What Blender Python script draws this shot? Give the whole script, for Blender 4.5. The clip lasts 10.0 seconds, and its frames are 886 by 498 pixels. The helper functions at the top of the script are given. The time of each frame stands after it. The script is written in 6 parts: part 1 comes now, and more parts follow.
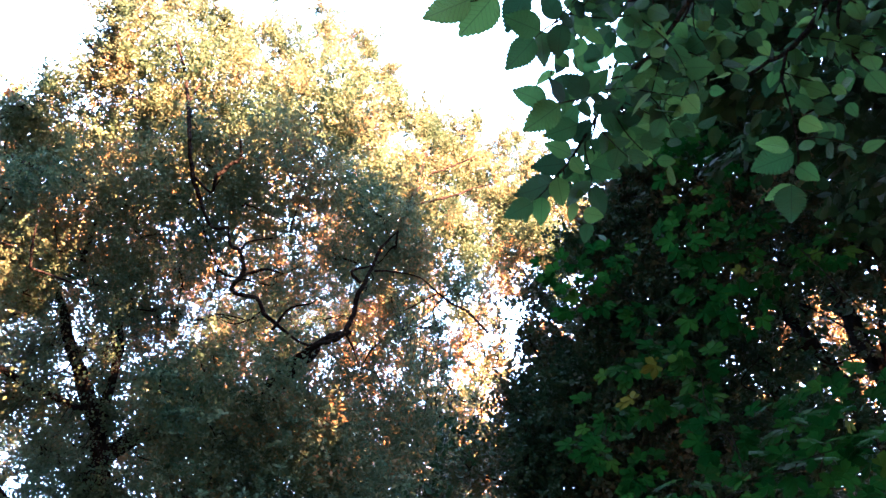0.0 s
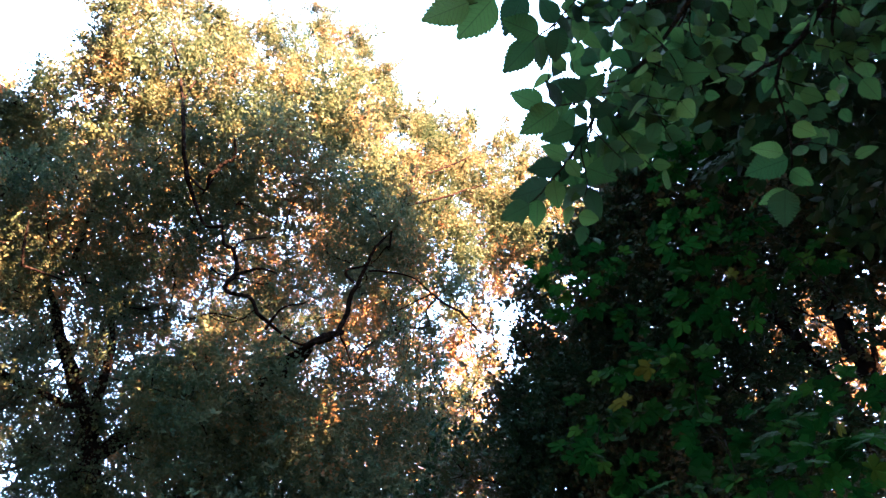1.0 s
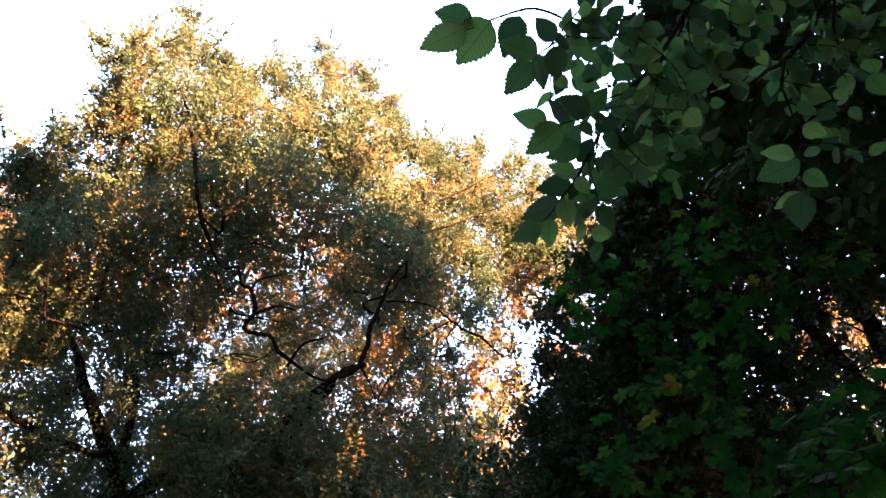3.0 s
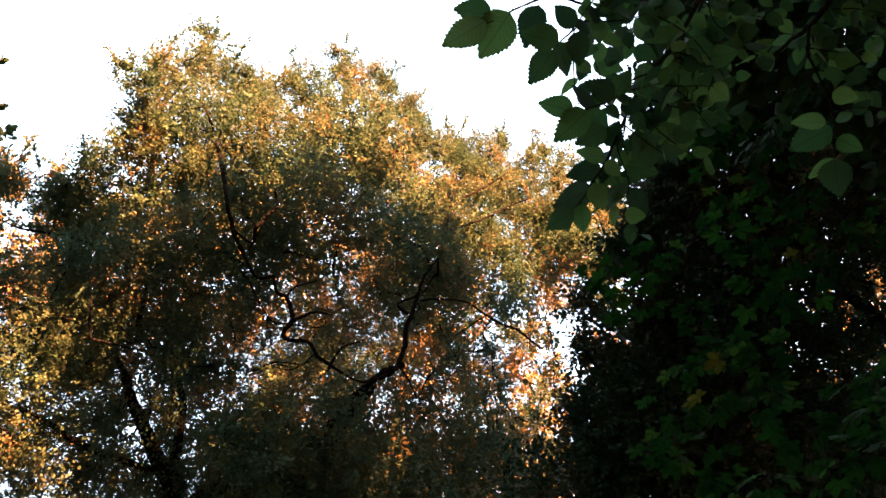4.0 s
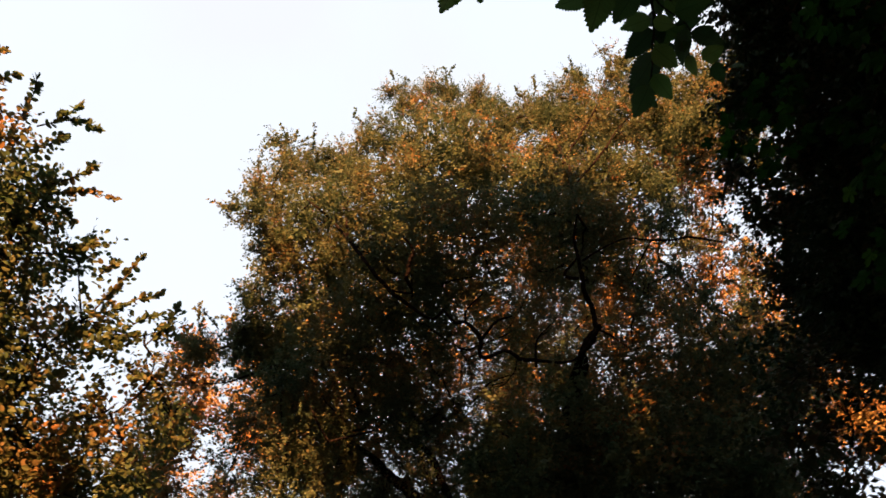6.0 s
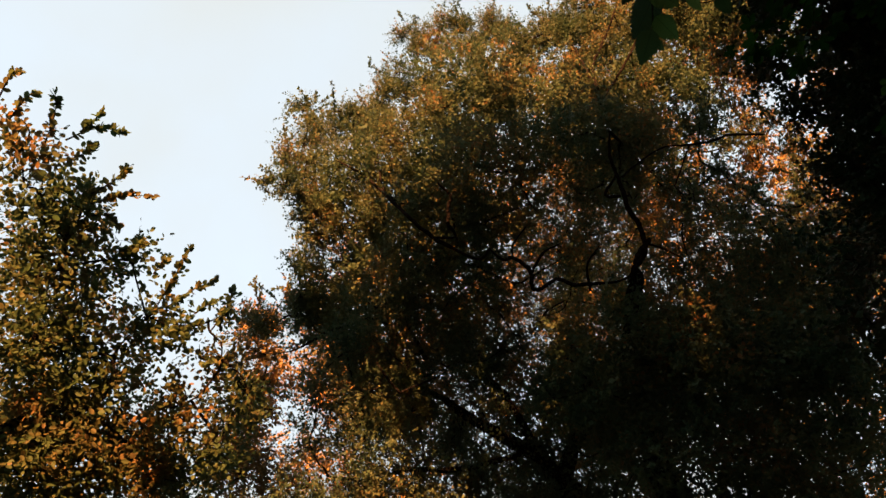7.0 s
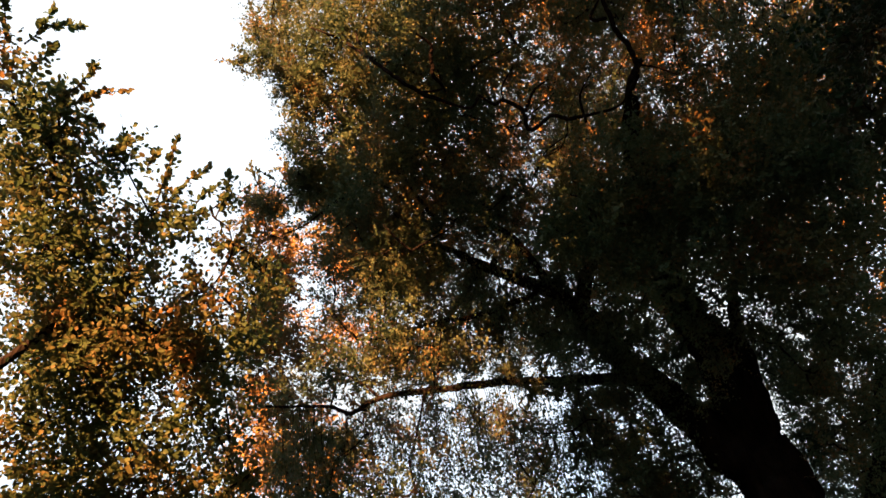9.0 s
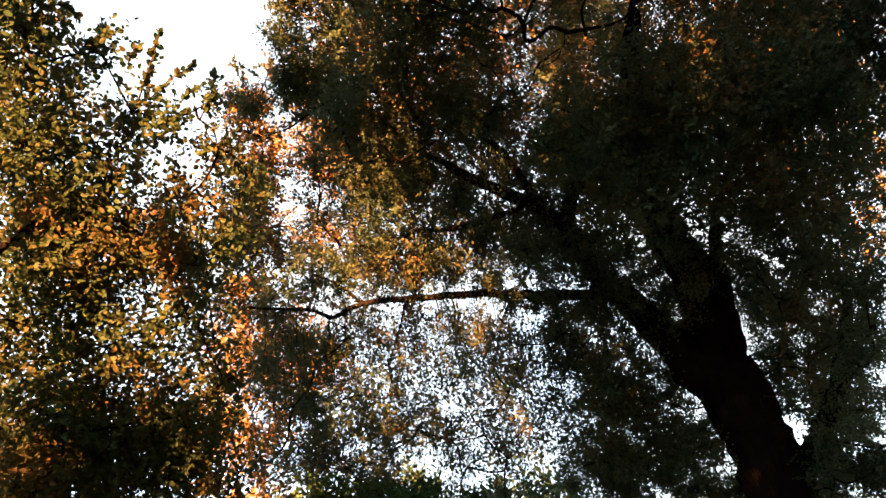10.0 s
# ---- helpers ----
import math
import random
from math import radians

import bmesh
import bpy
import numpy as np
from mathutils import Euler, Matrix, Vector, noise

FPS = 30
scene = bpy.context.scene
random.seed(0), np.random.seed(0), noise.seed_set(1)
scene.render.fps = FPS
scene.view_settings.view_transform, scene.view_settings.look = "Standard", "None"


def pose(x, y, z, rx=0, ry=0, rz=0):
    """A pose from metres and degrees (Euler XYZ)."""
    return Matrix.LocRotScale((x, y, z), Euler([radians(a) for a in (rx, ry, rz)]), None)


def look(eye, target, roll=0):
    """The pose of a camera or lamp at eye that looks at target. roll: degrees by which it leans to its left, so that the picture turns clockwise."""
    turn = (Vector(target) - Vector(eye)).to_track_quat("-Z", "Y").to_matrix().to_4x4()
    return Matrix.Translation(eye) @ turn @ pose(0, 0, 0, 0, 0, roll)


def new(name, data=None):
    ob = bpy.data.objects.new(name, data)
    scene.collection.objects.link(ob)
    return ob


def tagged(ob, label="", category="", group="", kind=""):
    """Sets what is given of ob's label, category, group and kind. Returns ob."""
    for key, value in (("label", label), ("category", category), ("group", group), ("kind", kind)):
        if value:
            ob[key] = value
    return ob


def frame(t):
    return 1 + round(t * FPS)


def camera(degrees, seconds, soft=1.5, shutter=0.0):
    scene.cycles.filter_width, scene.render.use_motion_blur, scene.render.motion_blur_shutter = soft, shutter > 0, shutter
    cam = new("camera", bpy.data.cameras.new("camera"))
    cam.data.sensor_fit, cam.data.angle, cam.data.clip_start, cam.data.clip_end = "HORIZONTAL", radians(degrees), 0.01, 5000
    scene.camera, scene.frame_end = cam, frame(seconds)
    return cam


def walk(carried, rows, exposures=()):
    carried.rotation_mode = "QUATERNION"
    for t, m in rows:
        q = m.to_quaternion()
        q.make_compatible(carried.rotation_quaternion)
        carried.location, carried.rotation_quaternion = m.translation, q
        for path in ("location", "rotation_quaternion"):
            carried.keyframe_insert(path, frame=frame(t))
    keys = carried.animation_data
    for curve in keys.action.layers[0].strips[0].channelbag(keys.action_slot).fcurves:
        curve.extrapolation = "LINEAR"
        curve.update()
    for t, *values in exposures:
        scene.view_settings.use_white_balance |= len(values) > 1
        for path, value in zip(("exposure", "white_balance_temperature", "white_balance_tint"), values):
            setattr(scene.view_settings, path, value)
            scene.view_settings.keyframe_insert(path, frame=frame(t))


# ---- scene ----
cam = camera(65.72, 10.0, soft=1.5, shutter=0.2)
PATH = [
    (0.0, pose(-0.000, -0.000, 1.600, 147.42, -4.64, -7.21)),
    (0.5, pose(-0.001, -0.006, 1.596, 147.90, -4.45, -7.93)),
    (1.0, pose(-0.008, -0.005, 1.596, 147.50, -4.42, -7.91)),
    (1.5, pose(-0.010, 0.002, 1.594, 147.01, -4.47, -7.52)),
    (2.0, pose(-0.008, 0.005, 1.587, 147.00, -4.35, -7.11)),
    (2.5, pose(-0.007, 0.002, 1.598, 149.47, -3.88, -6.01)),
    (2.7, pose(0.004, 0.005, 1.612, 149.43, -3.64, -5.29)),
    (3.8, pose(-0.014, -0.006, 1.583, 149.62, -4.10, -0.23)),
    (4.0, pose(-0.015, -0.001, 1.582, 148.92, -3.63, 0.68)),
    (4.5, pose(-0.016, 0.007, 1.578, 148.42, -2.47, 3.89)),
    (5.0, pose(-0.014, 0.014, 1.565, 147.61, -0.24, 10.87)),
    (5.5, pose(0.012, 0.040, 1.553, 147.37, 2.96, 24.21)),
    (6.0, pose(0.045, 0.079, 1.551, 148.06, 1.70, 32.67)),
    (6.2, pose(0.056, 0.092, 1.555, 147.31, 1.80, 36.33)),
    (7.3, pose(0.178, 0.009, 1.644, 141.08, 4.76, 43.18)),
    (7.5, pose(0.139, 0.034, 1.620, 139.94, 5.25, 43.71)),
    (8.0, pose(0.139, 0.066, 1.603, 136.52, 6.08, 45.43)),
    (8.5, pose(0.129, 0.091, 1.590, 133.70, 7.61, 46.40)),
    (9.0, pose(0.131, 0.120, 1.549, 132.26, 9.40, 49.19)),
    (9.5, pose(0.119, 0.049, 1.695, 126.25, 9.48, 48.02)),
    (10.0, pose(0.131, 0.013, 1.706, 123.40, 8.37, 46.06)),
]
EXPOSURES = [(0.0, 7.42, 4500, 14), (0.6, 7.05, 4580, 13), (2.5, 6.74, 4790, 12), (4.0, 5.7, 5660, 7), (4.5, 5.35, 5920, 7), (5.5, 4.67, 6170, 11), (6.2, 4.13, 6420, 14), (7.5, 4.03, 6470, 4), (8.2, 4.07, 6420, 9), (9.0, 4.6, 6320, 11), (9.5, 4.75, 6320, 11), (10.0, 5.12, 6320, 11)]
walk(cam, PATH, EXPOSURES)

# ---- world, sun ----
SUN_FROM = Vector((0.4, -0.76, 0.2)).normalized()
sun_elev = math.asin(SUN_FROM.z)
sun_turn = math.atan2(SUN_FROM.x, SUN_FROM.y)

world = bpy.data.worlds.new("sky_world")
scene.world = world
world.use_nodes = True
wt = world.node_tree
wt.nodes.clear()
w_out = wt.nodes.new("ShaderNodeOutputWorld")
w_bg = wt.nodes.new("ShaderNodeBackground")
w_sky = wt.nodes.new("ShaderNodeTexSky")
w_sky.sky_type = "NISHITA"
w_sky.sun_disc = False
w_sky.sun_elevation, w_sky.sun_rotation = sun_elev, sun_turn
w_sky.air_density, w_sky.dust_density, w_sky.ozone_density = 1.0, 1.5, 1.0
w_co = wt.nodes.new("ShaderNodeTexCoord")
w_noise = wt.nodes.new("ShaderNodeTexNoise")
w_noise.inputs["Scale"].default_value = 2.2
w_noise.inputs["Detail"].default_value = 5.0
w_ramp = wt.nodes.new("ShaderNodeMapRange")
w_ramp.inputs["From Min"].default_value, w_ramp.inputs["From Max"].default_value = 0.35, 0.62
w_ramp.inputs["To Min"].default_value, w_ramp.inputs["To Max"].default_value = 0.88, 1.0
w_mix = wt.nodes.new("ShaderNodeMixRGB")
w_mix.inputs["Color2"].default_value = (0.468, 0.488, 0.495, 1)
wt.links.new(w_co.outputs["Generated"], w_noise.inputs["Vector"])
wt.links.new(w_noise.outputs["Fac"], w_ramp.inputs["Value"])
wt.links.new(w_ramp.outputs["Result"], w_mix.inputs["Fac"])
wt.links.new(w_sky.outputs["Color"], w_mix.inputs["Color1"])
wt.links.new(w_mix.outputs["Color"], w_bg.inputs["Color"])
w_bg.inputs["Strength"].default_value = 0.106
wt.links.new(w_bg.outputs["Background"], w_out.inputs["Surface"])

sun_data = bpy.data.lights.new("sun", "SUN")
sun_data.energy, sun_data.angle, sun_data.color = 4.6, radians(0.6), (1.0, 0.385, 0.125)
sun = new("sun", sun_data)
sun.matrix_world = look(SUN_FROM * 60, (0, 0, 0))


# ---- materials ----
def fresh(name):
    m = bpy.data.materials.new(name)
    m.use_nodes = True
    m.node_tree.nodes.clear()
    return m, m.node_tree.nodes, m.node_tree.links


def ramp_node(n, stops):
    r = n.new("ShaderNodeValToRGB")
    e = r.color_ramp.elements
    while len(e) < len(stops):
        e.new(0.5)
    for el, (p, c) in zip(e, stops):
        el.position, el.color = p, (*c, 1)
    return r


def leaf_material(name, stops, through_light=0.35, rough=0.6, shine=0.12, single=False, veins=False):
    """Leaf blade: colour differs from leaf to leaf, with blotches; some light passes through."""
    m, n, l = fresh(name)
    out = n.new("ShaderNodeOutputMaterial")
    ramp = ramp_node(n, stops)
    if single:
        l.new(n.new("ShaderNodeObjectInfo").outputs["Random"], ramp.inputs["Fac"])
    else:
        # neighbours are alike: tufts of one colour, with single leaves that differ
        tuft_co = n.new("ShaderNodeTexCoord")
        tuft = n.new("ShaderNodeTexNoise")
        tuft.inputs["Scale"].default_value, tuft.inputs["Detail"].default_value = 1.3, 3.0
        l.new(tuft_co.outputs["Object"], tuft.inputs["Vector"])
        spread = n.new("ShaderNodeMapRange")
        spread.inputs["From Min"].default_value, spread.inputs["From Max"].default_value = 0.32, 0.68
        spread.inputs["To Max"].default_value = 0.62
        l.new(tuft.outputs["Fac"], spread.inputs["Value"])
        both = n.new("ShaderNodeMath")
        both.operation = "MULTIPLY_ADD"
        both.inputs[1].default_value = 0.38
        l.new(n.new("ShaderNodeNewGeometry").outputs["Random Per Island"], both.inputs[0])
        l.new(spread.outputs["Result"], both.inputs[2])
        l.new(both.outputs[0], ramp.inputs["Fac"])
    co = n.new("ShaderNodeTexCoord")
    blot = n.new("ShaderNodeTexNoise")
    blot.inputs["Scale"].default_value = 60.0 if single else 3.0
    blot.inputs["Detail"].default_value = 4.0
    l.new(co.outputs["Object"], blot.inputs["Vector"])
    val = n.new("ShaderNodeMapRange")
    val.inputs["To Min"].default_value, val.inputs["To Max"].default_value = 0.72, 1.3
    l.new(blot.outputs["Fac"], val.inputs["Value"])
    hsv = n.new("ShaderNodeHueSaturation")
    l.new(val.outputs["Result"], hsv.inputs["Value"])
    l.new(ramp.outputs["Color"], hsv.inputs["Color"])
    p = n.new("ShaderNodeBsdfPrincipled")
    p.inputs["Roughness"].default_value = rough
    p.inputs["Specular IOR Level"].default_value = shine
    tr = n.new("ShaderNodeBsdfTranslucent")
    col = hsv.outputs["Color"]
    if veins:
        sep = n.new("ShaderNodeSeparateXYZ")
        l.new(co.outputs["Object"], sep.inputs["Vector"])
        ab = n.new("ShaderNodeMath")
        ab.operation = "ABSOLUTE"
        l.new(sep.outputs["Y"], ab.inputs[0])
        sl = n.new("ShaderNodeMath")
        sl.operation = "MULTIPLY_ADD"
        sl.inputs[1].default_value = -0.75
        l.new(ab.outputs[0], sl.inputs[0])
        l.new(sep.outputs["X"], sl.inputs[2])
        fr = n.new("ShaderNodeMath")
        fr.operation = "PINGPONG"
        fr.inputs[1].default_value = 0.05
        l.new(sl.outputs[0], fr.inputs[0])
        mr = n.new("ShaderNodeMapRange")
        mr.inputs["From Min"].default_value, mr.inputs["From Max"].default_value = 0.0, 0.012
        mr.inputs["To Min"].default_value, mr.inputs["To Max"].default_value = 0.62, 1.0
        l.new(fr.outputs[0], mr.inputs["Value"])
        rib = n.new("ShaderNodeMapRange")
        rib.inputs["From Min"].default_value, rib.inputs["From Max"].default_value = 0.004, 0.016
        rib.inputs["To Min"].default_value, rib.inputs["To Max"].default_value = 0.45, 1.0
        l.new(ab.outputs[0], rib.inputs["Value"])
        mu = n.new("ShaderNodeMath")
        mu.operation = "MULTIPLY"
        l.new(mr.outputs["Result"], mu.inputs[0])
        l.new(rib.outputs["Result"], mu.inputs[1])
        dark = n.new("ShaderNodeMixRGB")
        dark.blend_type = "MULTIPLY"
        dark.inputs["Fac"].default_value = 0.8
        l.new(col, dark.inputs["Color1"])
        l.new(mu.outputs[0], dark.inputs["Color2"])
        col = dark.outputs["Color"]
        bump = n.new("ShaderNodeBump")
        bump.inputs["Strength"].default_value, bump.inputs["Distance"].default_value = 0.4, 0.01
        l.new(mu.outputs[0], bump.inputs["Height"])
        l.new(bump.outputs["Normal"], p.inputs["Normal"])
    l.new(col, p.inputs["Base Color"])
    l.new(col, tr.inputs["Color"])
    mix = n.new("ShaderNodeMixShader")
    mix.inputs["Fac"].default_value = through_light
    l.new(p.outputs["BSDF"], mix.inputs[1])
    l.new(tr.outputs["BSDF"], mix.inputs[2])
    l.new(mix.outputs["Shader"], out.inputs["Surface"])
    return m


def bark_material(name, dark, light, scale=9.0):
    m, n, l = fresh(name)
    out = n.new("ShaderNodeOutputMaterial")
    p = n.new("ShaderNodeBsdfPrincipled")
    p.inputs["Roughness"].default_value = 0.9
    p.inputs["Specular IOR Level"].default_value = 0.0
    co = n.new("ShaderNodeTexCoord")
    mp = n.new("ShaderNodeMapping")
    mp.inputs["Scale"].default_value = (1, 1, 0.3)
    l.new(co.outputs["Object"], mp.inputs["Vector"])
    big = n.new("ShaderNodeTexNoise")
    big.inputs["Scale"].default_value, big.inputs["Detail"].default_value = scale, 8.0
    cell = n.new("ShaderNodeTexVoronoi")
    cell.inputs["Scale"].default_value = scale * 3
    l.new(mp.outputs["Vector"], big.inputs["Vector"])
    l.new(mp.outputs["Vector"], cell.inputs["Vector"])
    ramp = ramp_node(n, [(0.3, dark), (0.7, light)])
    l.new(big.outputs["Fac"], ramp.inputs["Fac"])
    l.new(ramp.outputs["Color"], p.inputs["Base Color"])
    add = n.new("ShaderNodeMath")
    l.new(big.outputs["Fac"], add.inputs[0])
    l.new(cell.outputs["Distance"], add.inputs[1])
    bump = n.new("ShaderNodeBump")
    bump.inputs["Strength"].default_value, bump.inputs["Distance"].default_value = 0.8, 0.03
    l.new(add.outputs[0], bump.inputs["Height"])
    l.new(bump.outputs["Normal"], p.inputs["Normal"])
    l.new(p.outputs["BSDF"], out.inputs["Surface"])
    return m


def ground_material():
    m, n, l = fresh("meadow")
    out = n.new("ShaderNodeOutputMaterial")
    p = n.new("ShaderNodeBsdfPrincipled")
    p.inputs["Roughness"].default_value = 0.95
    co = n.new("ShaderNodeTexCoord")
    a = n.new("ShaderNodeTexNoise")
    a.inputs["Scale"].default_value, a.inputs["Detail"].default_value = 0.4, 9.0
    b = n.new("ShaderNodeTexNoise")
    b.inputs["Scale"].default_value, b.inputs["Detail"].default_value = 14.0, 6.0
    l.new(co.outputs["Object"], a.inputs["Vector"])
    l.new(co.outputs["Object"], b.inputs["Vector"])
    ra = ramp_node(n, [(0.35, (0.05, 0.07, 0.02)), (0.6, (0.09, 0.07, 0.035)), (0.75, (0.07, 0.09, 0.03))])
    l.new(a.outputs["Fac"], ra.inputs["Fac"])
    hs = n.new("ShaderNodeHueSaturation")
    l.new(ra.outputs["Color"], hs.inputs["Color"])
    mr = n.new("ShaderNodeMapRange")
    mr.inputs["To Min"].default_value, mr.inputs["To Max"].default_value = 0.5, 1.5
    l.new(b.outputs["Fac"], mr.inputs["Value"])
    l.new(mr.outputs["Result"], hs.inputs["Value"])
    l.new(hs.outputs["Color"], p.inputs["Base Color"])
    bump = n.new("ShaderNodeBump")
    bump.inputs["Distance"].default_value = 0.05
    l.new(b.outputs["Fac"], bump.inputs["Height"])
    l.new(bump.outputs["Normal"], p.inputs["Normal"])
    l.new(p.outputs["BSDF"], out.inputs["Surface"])
    return m


MAT_ALDER = leaf_material("alder_leaf", [(0.0, (0.011, 0.027, 0.015)), (0.34, (0.029, 0.051, 0.02625)), (0.7, (0.052, 0.062, 0.02875)), (0.9, (0.096, 0.064, 0.02625)), (1.0, (0.13, 0.06, 0.0225))], 0.48)
MAT_BACK = leaf_material("back_leaf", [(0.0, (0.0459, 0.0486, 0.01944)), (0.5, (0.0945, 0.0648, 0.02268)), (1.0, (0.14, 0.0756, 0.02268))], 0.16)
# greens and browns far below real leaves: deep shade is put into the colour
MAT_LEAF_SHADED = leaf_material("shaded_leaf", [(0.0, (0.004, 0.014, 0.006)), (0.45, (0.007, 0.019, 0.007)), (0.68, (0.016, 0.019, 0.008)), (0.85, (0.03, 0.023, 0.01)), (1.0, (0.055, 0.036, 0.014))], 0.3)
MAT_SALLOW = leaf_material("sallow_leaf", [(0.0, (0.02, 0.042, 0.018)), (0.46, (0.036, 0.054, 0.02)), (0.76, (0.066, 0.054, 0.02)), (1.0, (0.108, 0.056, 0.018))], 0.55)
MAT_ELM = leaf_material("elm_leaf", [(0.0, (0.009, 0.022, 0.009)), (0.4, (0.019, 0.045, 0.0135)), (0.75, (0.034, 0.074, 0.018)), (1.0, (0.06, 0.11, 0.025))], 0.66, 0.5, 0.2, True, True)
# elm leaf again, darkened: the shade inside the tree is in this colour
MAT_ELM_SHADED = leaf_material("elm_leaf_shaded", [(0.0, (0.0026, 0.0065, 0.003)), (0.5, (0.0062, 0.013, 0.005)), (0.8, (0.012, 0.027, 0.008)), (1.0, (0.034, 0.065, 0.015))], 0.5, 0.6, 0.08)
# maple greens lowered to carry the shade of the trees around
MAT_MAPLE_SHADED = leaf_material("maple_leaf", [(0.0, (0.003, 0.014, 0.0025)), (0.55, (0.006, 0.024, 0.0035)), (0.9, (0.011, 0.036, 0.005)), (0.985, (0.02, 0.04, 0.005)), (1.0, (0.06, 0.055, 0.008))], 0.5, 0.7, 0.02, True, False)
MAT_BUSH = leaf_material("bush_leaf", [(0.0, (0.012, 0.036, 0.010)), (0.6, (0.022, 0.058, 0.014)), (1.0, (0.04, 0.075, 0.02))], 0.3)
MAT_FAR = leaf_material("far_leaf", [(0.0, (0.0126, 0.0306, 0.0144)), (0.6, (0.0198, 0.0414, 0.018)), (1.0, (0.027, 0.0486, 0.0198))], 0.03)
# bark darkened to near black, so that limbs look shaded even in sun
MAT_BARK_SHADED = bark_material("bark_shaded", (0.0032, 0.0028, 0.0027), (0.009, 0.0074, 0.0066))
MAT_TWIG = bark_material("twig_bark", (0.0063, 0.00612, 0.0054), (0.0162, 0.0144, 0.0117), 30.0)


# ---- builders ----
def part(name, data, material, parent, label="", kind=""):
    """Links mesh data as one object under a thing or part."""
    ob = new(name, data)
    if material and not data.materials:
        data.materials.append(material)
    ob.parent = parent
    return tagged(ob, label, "", "", kind)


def thing(name, at, label, category, group=""):
    ob = new(name)
    ob.empty_display_size = 0.2
    ob.location = at
    bpy.context.view_layer.update()
    return tagged(ob, label, category, group)


def mesh_from(name, verts, faces_flat, sizes, smooth=True):
    """Quick mesh from arrays: vertices (n, 3), vertex numbers in a row, corners of each face."""
    me = bpy.data.meshes.new(name)
    me.vertices.add(len(verts))
    me.vertices.foreach_set("co", np.asarray(verts, dtype=np.float32).ravel())
    me.loops.add(len(faces_flat))
    me.loops.foreach_set("vertex_index", np.asarray(faces_flat, dtype=np.int32))
    me.polygons.add(len(sizes))
    sizes = np.asarray(sizes, dtype=np.int32)
    me.polygons.foreach_set("loop_start", np.concatenate([[0], np.cumsum(sizes)[:-1]]).astype(np.int32))
    me.polygons.foreach_set("loop_total", sizes)
    me.polygons.foreach_set("use_smooth", np.full(len(sizes), smooth))
    me.update()
    me.validate()
    return me


def unit(v):
    return v / np.maximum(np.linalg.norm(v, axis=-1, keepdims=True), 1e-9)


def smooth_line(rows, steps=6):
    """Catmull-Rom through rows of (x, y, z, radius)."""
    p = np.array(rows, dtype=float)
    p = np.vstack([2 * p[0] - p[1], p, 2 * p[-1] - p[-2]])
    out = []
    for i in range(1, len(p) - 2):
        for s in range(steps):
            t = s / steps
            out.append(0.5 * (2 * p[i] + (p[i + 1] - p[i - 1]) * t + (2 * p[i - 1] - 5 * p[i] + 4 * p[i + 1] - p[i + 2]) * t * t
                              + (3 * p[i] - p[i - 1] - 3 * p[i + 1] + p[i + 2]) * t ** 3))
    out.append(p[-2])
    out = np.array(out)
    out[:, 3] = np.maximum(out[:, 3], 0.0008)
    return out


def tube_arrays(line, sides, rng, rough=0.06):
    pts, rad = line[:, :3], line[:, 3]
    tan = unit(np.gradient(pts, axis=0))
    ref = np.array([0.31, 0.2, 0.93]) if abs(tan[0, 2]) < 0.9 else np.array([1.0, 0.1, 0.0])
    a = unit(np.cross(tan, ref))
    b = np.cross(tan, a)
    ang = np.linspace(0, 2 * np.pi, sides, endpoint=False)
    r = rad[:, None] * (1 + rough * rng.standard_normal((len(pts), sides)))
    v = pts[:, None, :] + r[..., None] * (np.cos(ang)[None, :, None] * a[:, None, :] + np.sin(ang)[None, :, None] * b[:, None, :])
    n = len(pts)
    i = np.arange(n - 1)[:, None] * sides
    j = np.arange(sides)[None, :]
    k = (j + 1) % sides
    q = np.stack([i + j, i + k, i + sides + k, i + sides + j], -1).reshape(-1, 4)
    verts = np.vstack([v.reshape(-1, 3), pts[-1:] + tan[-1:] * rad[-1]])
    tip = len(verts) - 1
    last = (n - 1) * sides
    caps = np.stack([last + j[0], last + k[0], np.full(sides, tip)], -1)
    return verts, q, caps


def tubes(name, lines, sides, rng, rough=0.06):
    """Several tapered tubes joined in one mesh."""
    vs, ff, sz, base = [], [], [], 0
    for ln in lines:
        v, q, c = tube_arrays(ln, sides, rng, rough)
        vs.append(v)
        ff += [(q + base).ravel(), (c + base).ravel()]
        sz += [np.full(len(q), 4), np.full(len(c), 3)]
        base += len(v)
    return mesh_from(name, np.vstack(vs), np.concatenate(ff), np.concatenate(sz))


# leaf outlines: along the midrib, across it, and out of the plane; two folded halves
LEAF_ROUND = (np.array([(0, 0, 0), (0.18, -0.3, 0.05), (0.6, -0.36, 0.06), (0.92, -0.17, 0.0), (1, 0, -0.06), (0.92, 0.17, 0.0), (0.6, 0.36, 0.06), (0.18, 0.3, 0.05)]),
              [(0, 1, 2, 3, 4), (0, 4, 5, 6, 7)], 0.36)
LEAF_SMALL = (np.array([(0, 0, 0), (0.5, -0.36, 0.08), (1, 0, -0.03), (0.5, 0.36, 0.08)]), [(0, 1, 2), (0, 2, 3)], 0.24)


